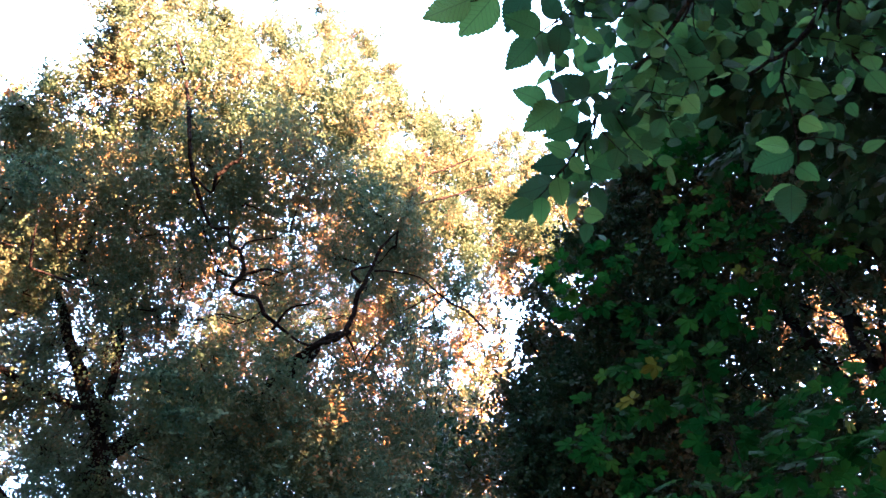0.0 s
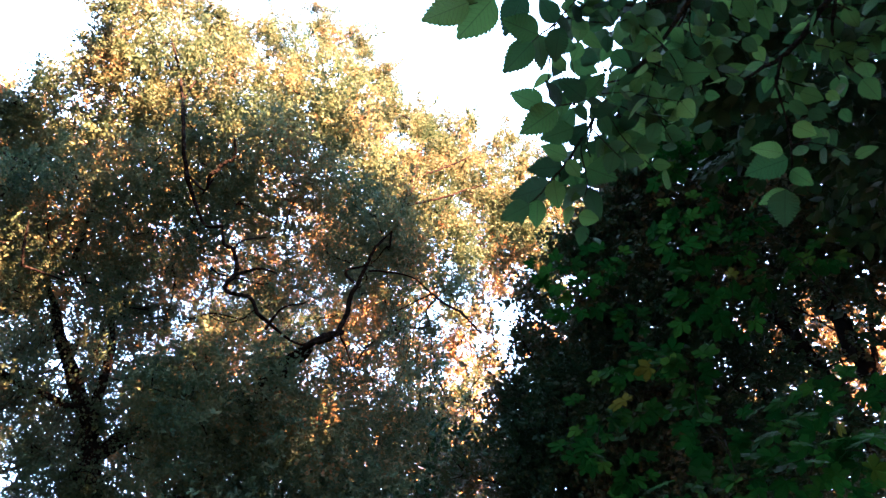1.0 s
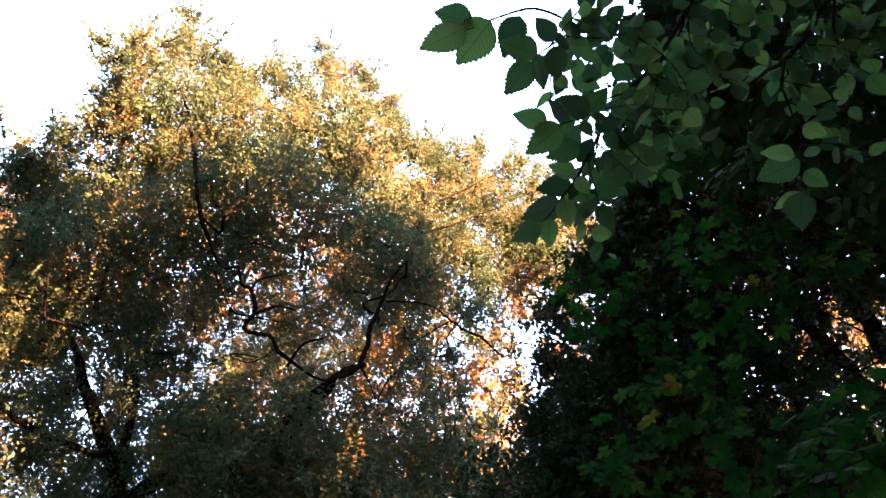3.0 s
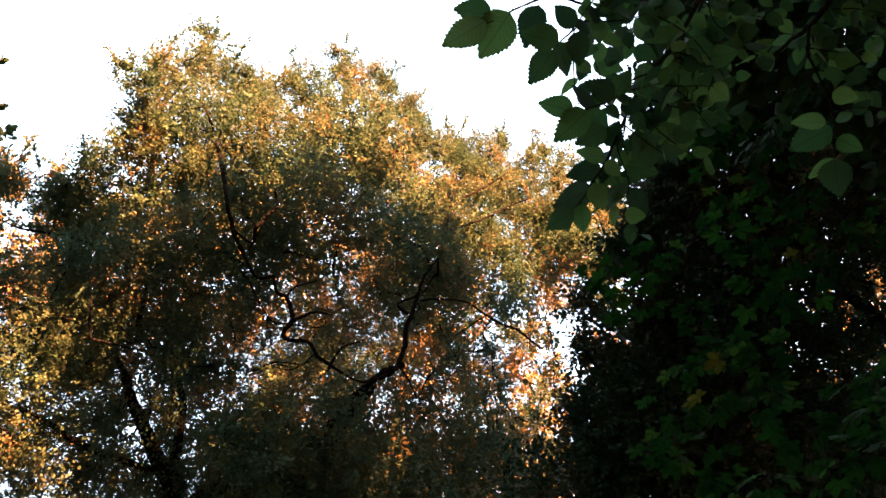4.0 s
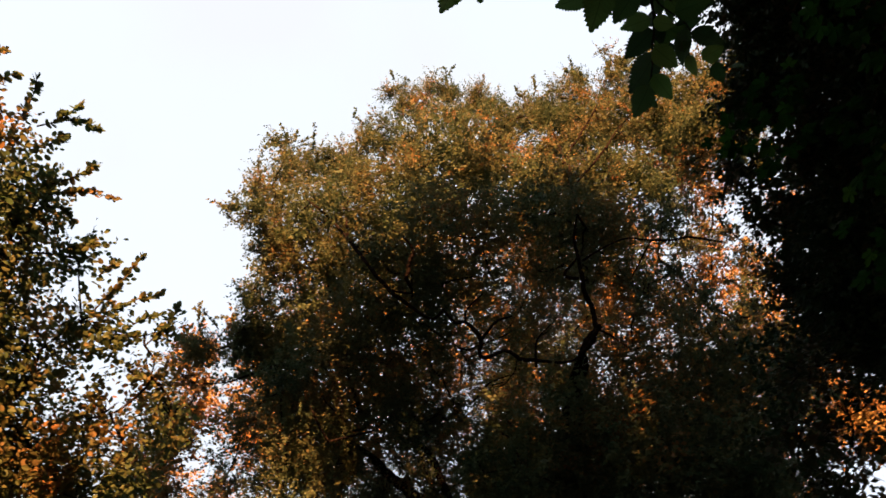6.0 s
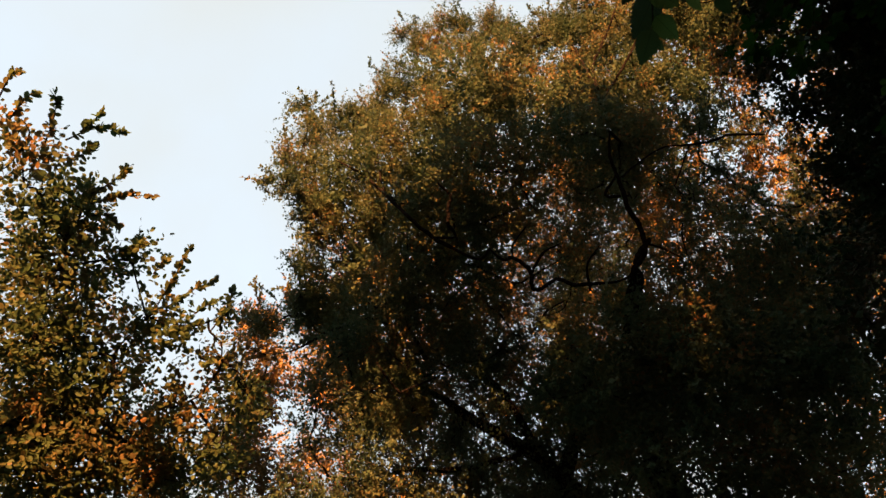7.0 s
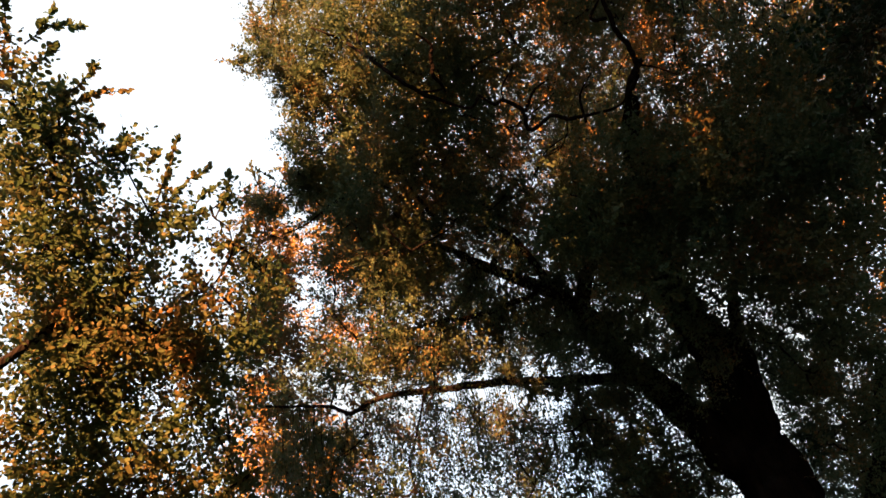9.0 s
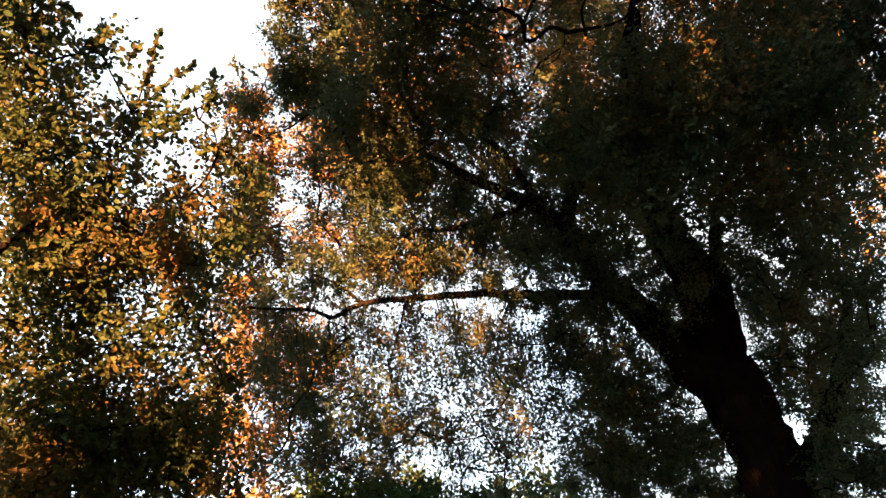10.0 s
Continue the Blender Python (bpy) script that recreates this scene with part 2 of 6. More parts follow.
def leaves_mesh(name, pos, along, face, size, outline):
    """One mesh of many leaves."""
    tpl, polys = outline[:2]
    along = unit(along)
    side = unit(np.cross(face, along))
    nrm = np.cross(along, side)
    v = pos[:, None, :] + size[:, None, None] * (tpl[None, :, 0, None] * along[:, None, :] + tpl[None, :, 1, None] * side[:, None, :]
                                                + tpl[None, :, 2, None] * nrm[:, None, :])
    k, n = len(tpl), len(pos)
    per = np.concatenate([np.array(p) for p in polys])
    flat = (np.arange(n)[:, None] * k + per[None, :]).ravel()
    sizes = np.tile([len(p) for p in polys], n)
    return mesh_from(name, v.reshape(-1, 3), flat, sizes, False)


def patchy(p, scale, rng):
    """Smooth random field of about -1 to 1."""
    s = np.zeros(len(p))
    for _ in range(5):
        w = rng.standard_normal(3) * scale
        s += np.sin(p @ w + rng.uniform(0, 6.28))
    return s / 2.2


def foliage(clumps, rng, size, layers, per=10, reach=0.34, upward=0.65, gaps=0.75, stray=0.12, ragged=1.0, area=0.30):
    """Sprays of leaves in clumps. Gives leaf arrays and the twig of every spray."""
    P, A, F, S, T = [], [], [], [], []
    for x, y, z, r, den in clumps:
        c = np.array((x, y, z))
        n = max(4, int(layers * den * math.pi * r * r / (area * size * size * per)))
        d = unit(rng.standard_normal((n, 3)))
        rr = r * rng.uniform(0.05, 1.0, n) ** 0.45
        far = rng.random(n) < stray
        rr[far] *= rng.uniform(1.05, 1.35, far.sum())
        p = c + d * rr[:, None] * (1 + 0.18 * ragged * patchy(d * r * 3, 2.0, rng)[:, None])
        keep = patchy(p, 3.2 / max(r, 0.3), rng) < gaps
        p, d = p[keep], d[keep]
        n = len(p)
        if not n:
            continue
        axis = unit(d * 0.7 + rng.standard_normal((n, 3)) * 0.6 + np.array((0, 0, 0.15)))
        ln = reach * rng.uniform(0.6, 1.3, n)
        start = p - axis * ln[:, None] * 0.5
        T.append(np.stack([start, start + axis * ln[:, None]], 1))
        flat = unit(np.cross(axis, rng.standard_normal((n, 3)) * 0.5 + np.array((0, 0, 1.0))))
        lean = unit(np.array((0, -0.3 * upward, upward)) + rng.standard_normal((n, 3)) * 0.5)
        for i in range(per):
            sgn = 1 if i % 2 else -1
            s = (i + 0.4 + rng.uniform(0, 0.5, n)) / per
            q = start + axis * (ln * s)[:, None]
            al = unit(axis * 0.6 + flat * sgn * 0.8 + rng.standard_normal((n, 3)) * 0.38)
            fc = unit(lean + rng.standard_normal((n, 3)) * 0.24)
            P.append(q), A.append(al), F.append(fc)
            S.append(size * rng.uniform(0.65, 1.2, n) * (1.05 - 0.35 * s))
    return np.vstack(P), np.vstack(A), np.vstack(F), np.concatenate(S), np.vstack(T)


def spray_twigs(name, T, radius, rng):
    """Three-sided tapering twigs, one for every spray."""
    n = len(T)
    a, b = T[:, 0], T[:, 1]
    ax = unit(b - a)
    u = unit(np.cross(ax, np.array((0.3, 0.5, 0.8))))
    w = np.cross(ax, u)
    ring = [a + radius * (math.cos(t) * u + math.sin(t) * w) for t in (0.0, 2.094, 4.189)] + [b]
    v = np.stack(ring, 1)
    per = np.array((0, 1, 3, 1, 2, 3, 2, 0, 3))
    flat = (np.arange(n)[:, None] * 4 + per[None, :]).ravel()
    return mesh_from(name, v.reshape(-1, 3), flat, np.full(3 * n, 3))


def grow_branches(network, clumps, rng, r0=0.035, reach_down=0.35, fan=4):
    """A branch from the nearest wood to the middle of every clump, nearest first; short side shoots fan out inside it."""
    wood = np.array(network)
    ctr = np.array([c[:3] for c in clumps])
    rad = [c[3] for c in clumps]
    gap = np.full(len(ctr), 1e9)
    root_at = np.zeros((len(ctr), 3))

    def nearer(points):
        """Takes new wood into account for the clumps that still wait."""
        for s in range(0, len(points), 200):
            part_of = points[s:s + 200]
            d = np.linalg.norm(ctr[:, None] - part_of[None], axis=2)
            k = np.argmin(d, axis=1)
            m = d[np.arange(len(ctr)), k]
            win = m < gap
            gap[win] = m[win]
            root_at[win] = part_of[k[win]]
    nearer(wood)
    waiting = np.ones(len(ctr), bool)
    lines = []
    while waiting.any():
        i = int(np.argmin(np.where(waiting, gap, 1e9)))
        waiting[i] = False
        c, r, a = ctr[i], rad[i], root_at[i].copy()
        span = np.linalg.norm(c - a)
        if span > 0.15:
            mid = (a + c) / 2 + rng.standard_normal(3) * 0.10 * span - np.array((0, 0, reach_down * 0.2 * span))
            q1 = a * 0.7 + mid * 0.3 + rng.standard_normal(3) * 0.05 * span
            ra = min(0.012 + r0 * 0.35 * span, r0)
            ln = smooth_line([(*a, ra), (*q1, ra * 0.85), (*mid, ra * 0.7), (*c, ra * 0.45)], 5)
            lines.append(ln)
            nearer(ln[:, :3])
        for _ in range(fan):
            d = unit(rng.standard_normal(3) + np.array((0, 0, 0.4)))
            e = c + d * r * rng.uniform(0.6, 0.95)
            m = (c + e) / 2 + rng.standard_normal(3) * 0.12 * r
            lines.append(smooth_line([(*c, r0 * 0.4), (*m, r0 * 0.28), (*e, r0 * 0.12)], 4))
    return lines


def tree(name, label, base, trunk, limbs, clumps, seed, leaf_mat, size, layers, outline, bark=None, r0=0.035, twig_r=0.004, group="", fan=4, inner=None, thin_wood=1, **how):
    """Root at the trunk's foot; trunk, limbs, branches, twigs and crown are its parts."""
    rng = np.random.default_rng(seed)
    root = thing(name, base, label, "tree", group)
    root_inv = Matrix.Translation(-Vector(base))
    bark = bark or MAT_BARK_SHADED

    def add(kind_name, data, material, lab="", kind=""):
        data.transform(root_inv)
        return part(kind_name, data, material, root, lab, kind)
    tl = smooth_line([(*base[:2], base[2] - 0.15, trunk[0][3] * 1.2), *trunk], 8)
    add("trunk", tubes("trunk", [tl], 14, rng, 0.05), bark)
    net = [tuple(r[:3]) for r in tl]
    for lb in limbs:
        ln = smooth_line(lb, 6)
        if ln[:, 3].max() < 0.06:
            ln[:, 3] *= 0.72
        ln[1:-1, :3] += rng.standard_normal((len(ln) - 2, 3)) * ln[1:-1, 3:4] * 0.18
        # grow it back to the wood that it springs from
        thick = 0 if ln[0, 3] >= ln[-1, 3] else -1
        wood = np.array(net)
        gap = np.linalg.norm(wood - ln[thick, :3], axis=1)
        near = wood[int(np.argmin(gap))]
        if gap.min() > 0.15:
            end = ln[thick]
            inner_end = end[:3] - (ln[1, :3] - end[:3] if thick == 0 else ln[-2, :3] - end[:3]) * 1.5
            bend = inner_end * 0.5 + near * 0.5 + rng.standard_normal(3) * 0.06 * gap.min() + np.array((0.0, 0.35, 0.15)) * gap.min()
            joint = smooth_line([(*near, end[3] * 0.7), (*bend, end[3] * 0.6), tuple(end)], 8)[:-1]
            ln = np.vstack([joint, ln]) if thick == 0 else np.vstack([ln, joint[::-1]])
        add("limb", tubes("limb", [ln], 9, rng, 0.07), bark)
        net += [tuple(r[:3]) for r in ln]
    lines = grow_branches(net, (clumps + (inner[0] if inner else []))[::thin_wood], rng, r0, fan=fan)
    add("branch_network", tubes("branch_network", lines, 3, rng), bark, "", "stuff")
    P, A, F, S, T = foliage(clumps, rng, size, layers, area=outline[2], **how)
    add("twig_network", spray_twigs("twig_network", T[::3], twig_r, rng), MAT_TWIG, "", "stuff")
    add("crown", leaves_mesh("crown", P, A, F, S, outline), leaf_mat, "", "stuff")
    if inner:
        P, A, F, S, T = foliage(inner[0], rng, inner[1], inner[2], area=LEAF_SMALL[2])
        add("inner_crown", leaves_mesh("inner_crown", P, A, F, S, LEAF_SMALL), leaf_mat, "", "stuff")
    return root


# ---- ground ----
def ground_sheet():
    n = 90
    t = np.linspace(-1, 1, n)
    g = np.sign(t) * (np.abs(t) ** 2.4) * 900
    X, Y = np.meshgrid(g, g)
    Z = 0.12 * np.sin(X * 0.31) * np.cos(Y * 0.23) * np.exp(-(X ** 2 + Y ** 2) / 4000) + 0.03 * np.sin(X * 1.7 + Y * 1.1)
    v = np.stack([X, Y, Z - 0.12], -1).reshape(-1, 3)
    i, j = np.meshgrid(np.arange(n - 1), np.arange(n - 1), indexing="ij")
    q = np.stack([i * n + j, i * n + j + 1, (i + 1) * n + j + 1, (i + 1) * n + j], -1).reshape(-1, 4)
    me = mesh_from("ground", v, q.ravel(), np.full(len(q), 4))
    me.materials.append(ground_material())
    tagged(new("ground", me), "grassy leaf-strewn ground under the trees", "ground", "", "structure")


ground_sheet()

# ---- the tall alder ----
def splinter(clumps, seed, n=5):
    """Breaks round clumps into smaller tufts, so that the outline is uneven."""
    rng = np.random.default_rng(seed)
    out = []
    for x, y, z, r, den in clumps:
        for _ in range(n):
            d = unit(rng.standard_normal(3)) * r * rng.uniform(0.35, 0.85)
            out.append((x + d[0], y + d[1], z + d[2] * 1.15, r * rng.uniform(0.34, 0.58), den))
    return out


CROWN_TOP_A = [
    (-4.76, 2.97, 12.29, 0.48, 1), (-4.85, 2.88, 10.8, 0.4, 1), (-4.48, 3.39, 12.82, 0.5, 1), (-4.6, 3.39, 10.75, 0.53, 1),
    (-5.11, 3.38, 10.48, 0.31, 0.8), (-4.02, 3.92, 13.26, 0.59, 1), (-3.5, 4.4, 14.52, 0.64, 1), (-3.13, 4.29, 16.14, 0.54, 1),
    (-2.61, 4.51, 16.18, 0.51, 0.8), (-2.16, 5.02, 16.09, 0.61, 1), (-2.55, 5, 14.44, 0.75, 1), (-1.21, 5.48, 14.26, 0.63, 1),
    (-0.2, 5.6, 14.58, 0.61, 1), (0.64, 5.57, 14.12, 0.59, 1), (1.25, 5.46, 13.05, 0.47, 1), (0.1, 5.61, 12.64, 0.63, 1),
    (-0.8, 5.55, 12.51, 0.59, 1), (0.81, 5.55, 11.35, 0.51, 1), (1.45, 5.53, 10.74, 0.44, 1),
]
CROWN_TOP_B = [
    (-5.23, 3.83, 10.23, 0.52, 1), (-5.66, 4.06, 9.85, 0.43, 1), (-4.09, 4.07, 10.72, 0.58, 1), (-6.01, 4.01, 9.62, 0.43, 0.9),
    (-6.32, 3.8, 9.48, 0.44, 0.9), (-3.55, 4.35, 11.71, 0.67, 1), (-2.99, 4.75, 12.8, 0.67, 1), (-5.62, 4.52, 9.63, 0.44, 1),
    (-1.77, 5.33, 13.19, 0.64, 1), (1.91, 5.26, 11.6, 0.57, 1), (-4.9, 2.74, 12.97, 0.27, 0.6), (-4.73, 3.02, 13.26, 0.27, 0.6),
    (-3.1, 3.95, 16.25, 0.28, 0.6), (-5.12, 2.68, 10.71, 0.14, 0.5), (-1.62, 5.3, 16.06, 0.32, 0.6), (1.19, 5.65, 10.7, 0.52, 1),
    (1.59, 6.07, 10.37, 0.49, 0.9), (0.48, 5.96, 10.57, 0.49, 1), (-0.12, 5.61, 10.89, 0.45, 1),
]
CROWN_TOP_C = [
    (-0.48, 5.59, 11.42, 0.47, 1), (0.46, 6.53, 10.17, 0.44, 0.5), (1.04, 6.86, 9.86, 0.4, 0.5), (0.92, 7.44, 9.36, 0.44, 0.6),
    (0.67, 7.91, 8.9, 0.44, 0.7), (1.11, 8.05, 8.69, 0.4, 0.7), (1.73, 5.33, 12.16, 0.49, 1), (1.95, 5.54, 10.64, 0.53, 1),
    (-0.52, 5.58, 13.62, 0.6, 1), (0.02, 5.61, 13.87, 0.56, 1), (0.51, 5.58, 12.78, 0.57, 1), (1.04, 5.51, 11.94, 0.58, 1),
    (1.35, 5.44, 11.39, 0.51, 1), (0.26, 5.6, 11.39, 0.56, 1), (1.43, 5.42, 13.82, 0.39, 0.8), (-0.78, 5.55, 14.97, 0.48, 0.8),
    (-1.22, 5.48, 12.73, 0.62, 1), (-4.21, 3.72, 13.16, 0.45, 1), (-4.7, 3.08, 11.22, 0.39, 1),
]
CROWN_TOP_D = [
    (-4.8, 3.27, 10.7, 0.32, 1), (-3.89, 4.05, 14.08, 0.47, 1), (-3.82, 4.11, 14.94, 0.31, 0.8), (-1.8, 5.22, 16.06, 0.49, 1),
    (-2.19, 4.67, 16.2, 0.41, 0.8), (-1.09, 5.5, 15.19, 0.46, 1), (-0.61, 5.57, 15.37, 0.42, 1), (0.28, 5.6, 15.1, 0.39, 1),
    (0.96, 5.52, 14.69, 0.38, 1),
]
CROWN_TOP = CROWN_TOP_A + CROWN_TOP_B + CROWN_TOP_C + CROWN_TOP_D
CROWN_SHADE_A = [
    (-4.13, 3.42, 11.18, 0.44, 1), (-3.43, 3.73, 11.35, 0.53, 1), (-4.81, 3.55, 10.79, 0.44, 1), (-4.51, 4.22, 10.67, 0.54, 1),
    (-3.75, 4.26, 11, 0.54, 1), (-2.65, 3.96, 11.51, 0.59, 1), (-1.8, 4.34, 11.55, 0.59, 1), (-5.23, 4.39, 10.18, 0.5, 1),
    (-5.85, 4.48, 9.7, 0.41, 0.8), (-2.1, 5.07, 9.48, 0.59, 0.6), (-2.26, 5.75, 8.95, 0.59, 0.35), (-2.92, 5.53, 8.88, 0.55, 0.35),
    (-1.16, 5.49, 9.41, 0.59, 0.6), (-2.75, 4.85, 9.41, 0.59, 0.8), (-2.37, 4.04, 9.85, 0.59, 1), (-1.68, 4.48, 9.79, 0.55, 1),
    (-2.97, 4.41, 9.46, 0.55, 1), (-0.89, 4.86, 9.7, 0.59, 1), (-0.36, 5.29, 9.47, 0.47, 1),
]
CROWN_SHADE_B = [
    (0.26, 5.53, 9.3, 0.39, 1), (-3.85, 4.37, 9.1, 0.59, 1), (-4.46, 4.41, 8.72, 0.59, 1), (-5.07, 4.41, 8.31, 0.47, 1),
    (-3.29, 3.98, 9.56, 0.47, 1), (-5.17, 4.87, 7.9, 0.55, 1), (-4.58, 5.11, 8.17, 0.47, 1), (-3.8, 5.07, 8.67, 0.55, 1),
    (-3.2, 4.97, 9.02, 0.47, 1), (-4.84, 5.43, 7.71, 0.39, 0.8), (-5.44, 5.16, 7.43, 0.55, 0.9), (-3.98, 5.58, 8.17, 0.43, 0.9),
    (-5.57, 5.6, 6.88, 0.47, 0.7), (-0.59, 5.21, 9.5, 0.47, 1), (-3.53, 4.64, 9.09, 0.47, 1), (-4.17, 4.84, 8.62, 0.47, 1),
    (-1.83, 9.32, 15.07, 0.82, 1), (-2.62, 8.79, 15.3, 0.82, 1), (-4.2, 9.12, 14.68, 0.82, 1),
]
CROWN_SHADE_C = [
    (-2.91, 9.54, 14.73, 0.68, 1), (-3.62, 6.14, 9.3, 0.43, 0.7), (-4.46, 10.32, 13.66, 0.82, 0.7), (-3.44, 10.1, 14.17, 0.75, 0.9),
    (-2.39, 10.24, 14.3, 0.82, 0.9), (-3.19, 11.03, 13.44, 0.68, 0.8), (-5.55, 10.08, 13.42, 0.75, 0.7), (-2.2, 6.49, 9.54, 0.61, 0.35),
    (-1.6, 5.96, 10.08, 0.61, 0.3), (-2.68, 6.67, 9.24, 0.61, 0.35), (-1.95, 7.15, 9.02, 0.52, 0.35), (-0.66, 6.18, 10.04, 0.61, 1),
    (-0.43, 6.73, 9.63, 0.52, 1), (-0.11, 7.24, 9.18, 0.52, 1), (-0.95, 7.2, 9.17, 0.61, 0.8), (-2.34, 7.7, 8.34, 0.69, 1),
    (-1.37, 7.68, 8.62, 0.61, 0.8), (-3.33, 7.48, 8.16, 0.69, 0.9), (-0.22, 7.81, 8.6, 0.61, 1),
]
CROWN_SHADE_D = [
    (-4.01, 7.03, 8.28, 0.43, 0.5), (-2.98, 7.14, 8.69, 0.43, 0.6), (-4.95, 7.04, 7.61, 0.52, 0.7), (-5.68, 6.75, 7.29, 0.52, 0.8),
    (0.37, 7.59, 8.83, 0.43, 0.8), (-4.37, 7.31, 7.74, 0.43, 1), (0.49, 8.16, 8.18, 0.43, 1),
]
CROWN_SHADE = CROWN_SHADE_A + CROWN_SHADE_B + CROWN_SHADE_C + CROWN_SHADE_D
CROWN_LOW_A = [
    (-5.89, 4.62, 8.23, 0.45, 1), (-5.34, 4.64, 8.68, 0.41, 1), (-5.02, 5.29, 8.46, 0.58, 1), (-4.16, 5.66, 8.76, 0.49, 1),
    (-5.68, 5.24, 7.95, 0.54, 1), (-5.21, 5.8, 7.88, 0.49, 1), (-6.25, 4.85, 7.7, 0.33, 1), (-4.29, 6.14, 8.25, 0.33, 0.5),
    (-4.86, 6.71, 7.21, 0.45, 0.4), (-5.41, 6.21, 7.25, 0.45, 0.4), (-6.03, 5.65, 7.21, 0.45, 0.6), (-6.59, 5.05, 7.13, 0.45, 0.9),
    (-7.15, 4.66, 6.74, 0.41, 0.9), (-3.91, 7.1, 7.48, 0.37, 0.8), (-3.31, 7.57, 7.28, 0.58, 1), (-2.95, 7.22, 7.91, 0.58, 1),
    (-2.4, 7.67, 7.62, 0.66, 1), (-1.85, 8.06, 7.31, 0.66, 1), (-3.58, 7.91, 6.59, 0.58, 1),
]
CROWN_LOW_B = [
    (-1.78, 7.42, 8.15, 0.66, 1), (-0.84, 7.97, 7.68, 0.74, 1), (-0.08, 8.2, 7.45, 0.74, 1), (-1.12, 8.57, 6.73, 0.66, 1),
    (-0.49, 8.82, 6.41, 0.58, 0.9), (-1.99, 8.6, 6.38, 0.58, 0.6), (-1.28, 8.98, 5.91, 0.58, 0.8), (-1, 9.26, 5.33, 0.49, 1),
    (-2.04, 9.14, 5.17, 0.49, 0.45), (-1.61, 9.39, 4.71, 0.49, 0.6), (-1.72, 9.6, 3.89, 0.49, 0.7), (-2.26, 9.39, 4.21, 0.41, 0.3),
    (-6.42, 5.42, 5.96, 0.35, 0.18), (-6.8, 5.12, 5.73, 0.39, 0.5), (-7.16, 4.99, 5.21, 0.39, 0.4), (-7.52, 4.87, 4.56, 0.47, 0.4),
    (-6.6, 5.69, 5.27, 0.43, 0.23), (-6.09, 5.93, 5.77, 0.39, 0.16), (-5.45, 6.43, 5.94, 0.43, 0.09),
]
CROWN_LOW_C = [
    (-5.25, 6.89, 5.44, 0.35, 0.07), (-4.76, 7.2, 5.54, 0.39, 0.2), (-4.63, 7.56, 4.98, 0.47, 0.17), (-4.27, 7.93, 4.58, 0.51, 0.35),
    (-5.02, 7.44, 4.63, 0.39, 0.2), (-5.64, 6.91, 4.78, 0.39, 0.15), (-6.27, 6.34, 4.76, 0.43, 0.45), (-6.65, 6.03, 4.55, 0.39, 0.45),
    (-6.01, 6.68, 4.56, 0.39, 0.17), (-5.61, 7.1, 4.36, 0.39, 0.15), (-5.25, 7.32, 4.54, 0.31, 0.15), (-6.32, 6.04, 5.21, 0.39, 0.16),
    (-5.26, 7.12, 4.99, 0.35, 0.07), (-5.88, 6.48, 5.2, 0.39, 0.07), (-4.1, 8.23, 3.89, 0.51, 0.9), (-4.71, 7.87, 3.97, 0.47, 0.4),
    (-3.66, 8.49, 3.7, 0.47, 0.8), (-2.16, 9.05, 3.55, 0.47, 0.7), (-2.12, 9.15, 3.03, 0.55, 1),
]
CROWN_LOW_D = [
    (-2.16, 8.82, 4.44, 0.39, 0.5), (-3.07, 8.16, 5.41, 0.31, 0.5), (-3.73, 7.97, 5.17, 0.39, 0.7), (-3.97, 7.75, 5.39, 0.39, 0.4),
    (-4.21, 7.79, 5.01, 0.35, 0.4), (-3.56, 8.35, 4.38, 0.31, 0.4), (-4.35, 7.44, 5.58, 0.31, 0.15), (-4.94, 6.82, 5.97, 0.31, 0.05),
    (-3.97, 7.24, 6.31, 0.47, 1), (-4.29, 6.78, 6.7, 0.39, 0.8),
]
CROWN_LOW = CROWN_LOW_A + CROWN_LOW_B + CROWN_LOW_C + CROWN_LOW_D
CROWN_FINE_A = [
    (-7.34, 6.14, 6.08, 0.96, 0.18), (-6.3, 7.28, 5.97, 0.96, 0.11), (-5.43, 8.16, 5.59, 0.79, 0.18), (-5.1, 8.74, 4.67, 0.96, 0.5),
    (-6.26, 7.92, 4.71, 0.96, 0.22), (-7.3, 6.85, 4.93, 0.96, 0.45), (-8.02, 5.76, 5.3, 0.87, 0.5), (-7.98, 5.18, 6.16, 0.7, 0.6),
    (-4.16, 9.14, 4.99, 0.52, 0.5), (-3.66, 9.26, 5.25, 0.44, 0.5), (-3.85, 9.52, 4.18, 0.7, 0.4), (-2, 9.98, 4.61, 0.87, 0.4),
    (-2.67, 10.04, 3.69, 0.79, 0.5), (-4.45, 8.99, 4.99, 0.61, 0.7), (-4.53, 9.18, 4.28, 0.61, 0.7), (-5.09, 8.96, 3.95, 0.61, 0.7),
    (-6.79, 7.62, 4.26, 0.87, 0.4), (-7.78, 6.53, 4.39, 0.87, 0.5), (-7.11, 6.01, 6.61, 0.52, 0.18),
]
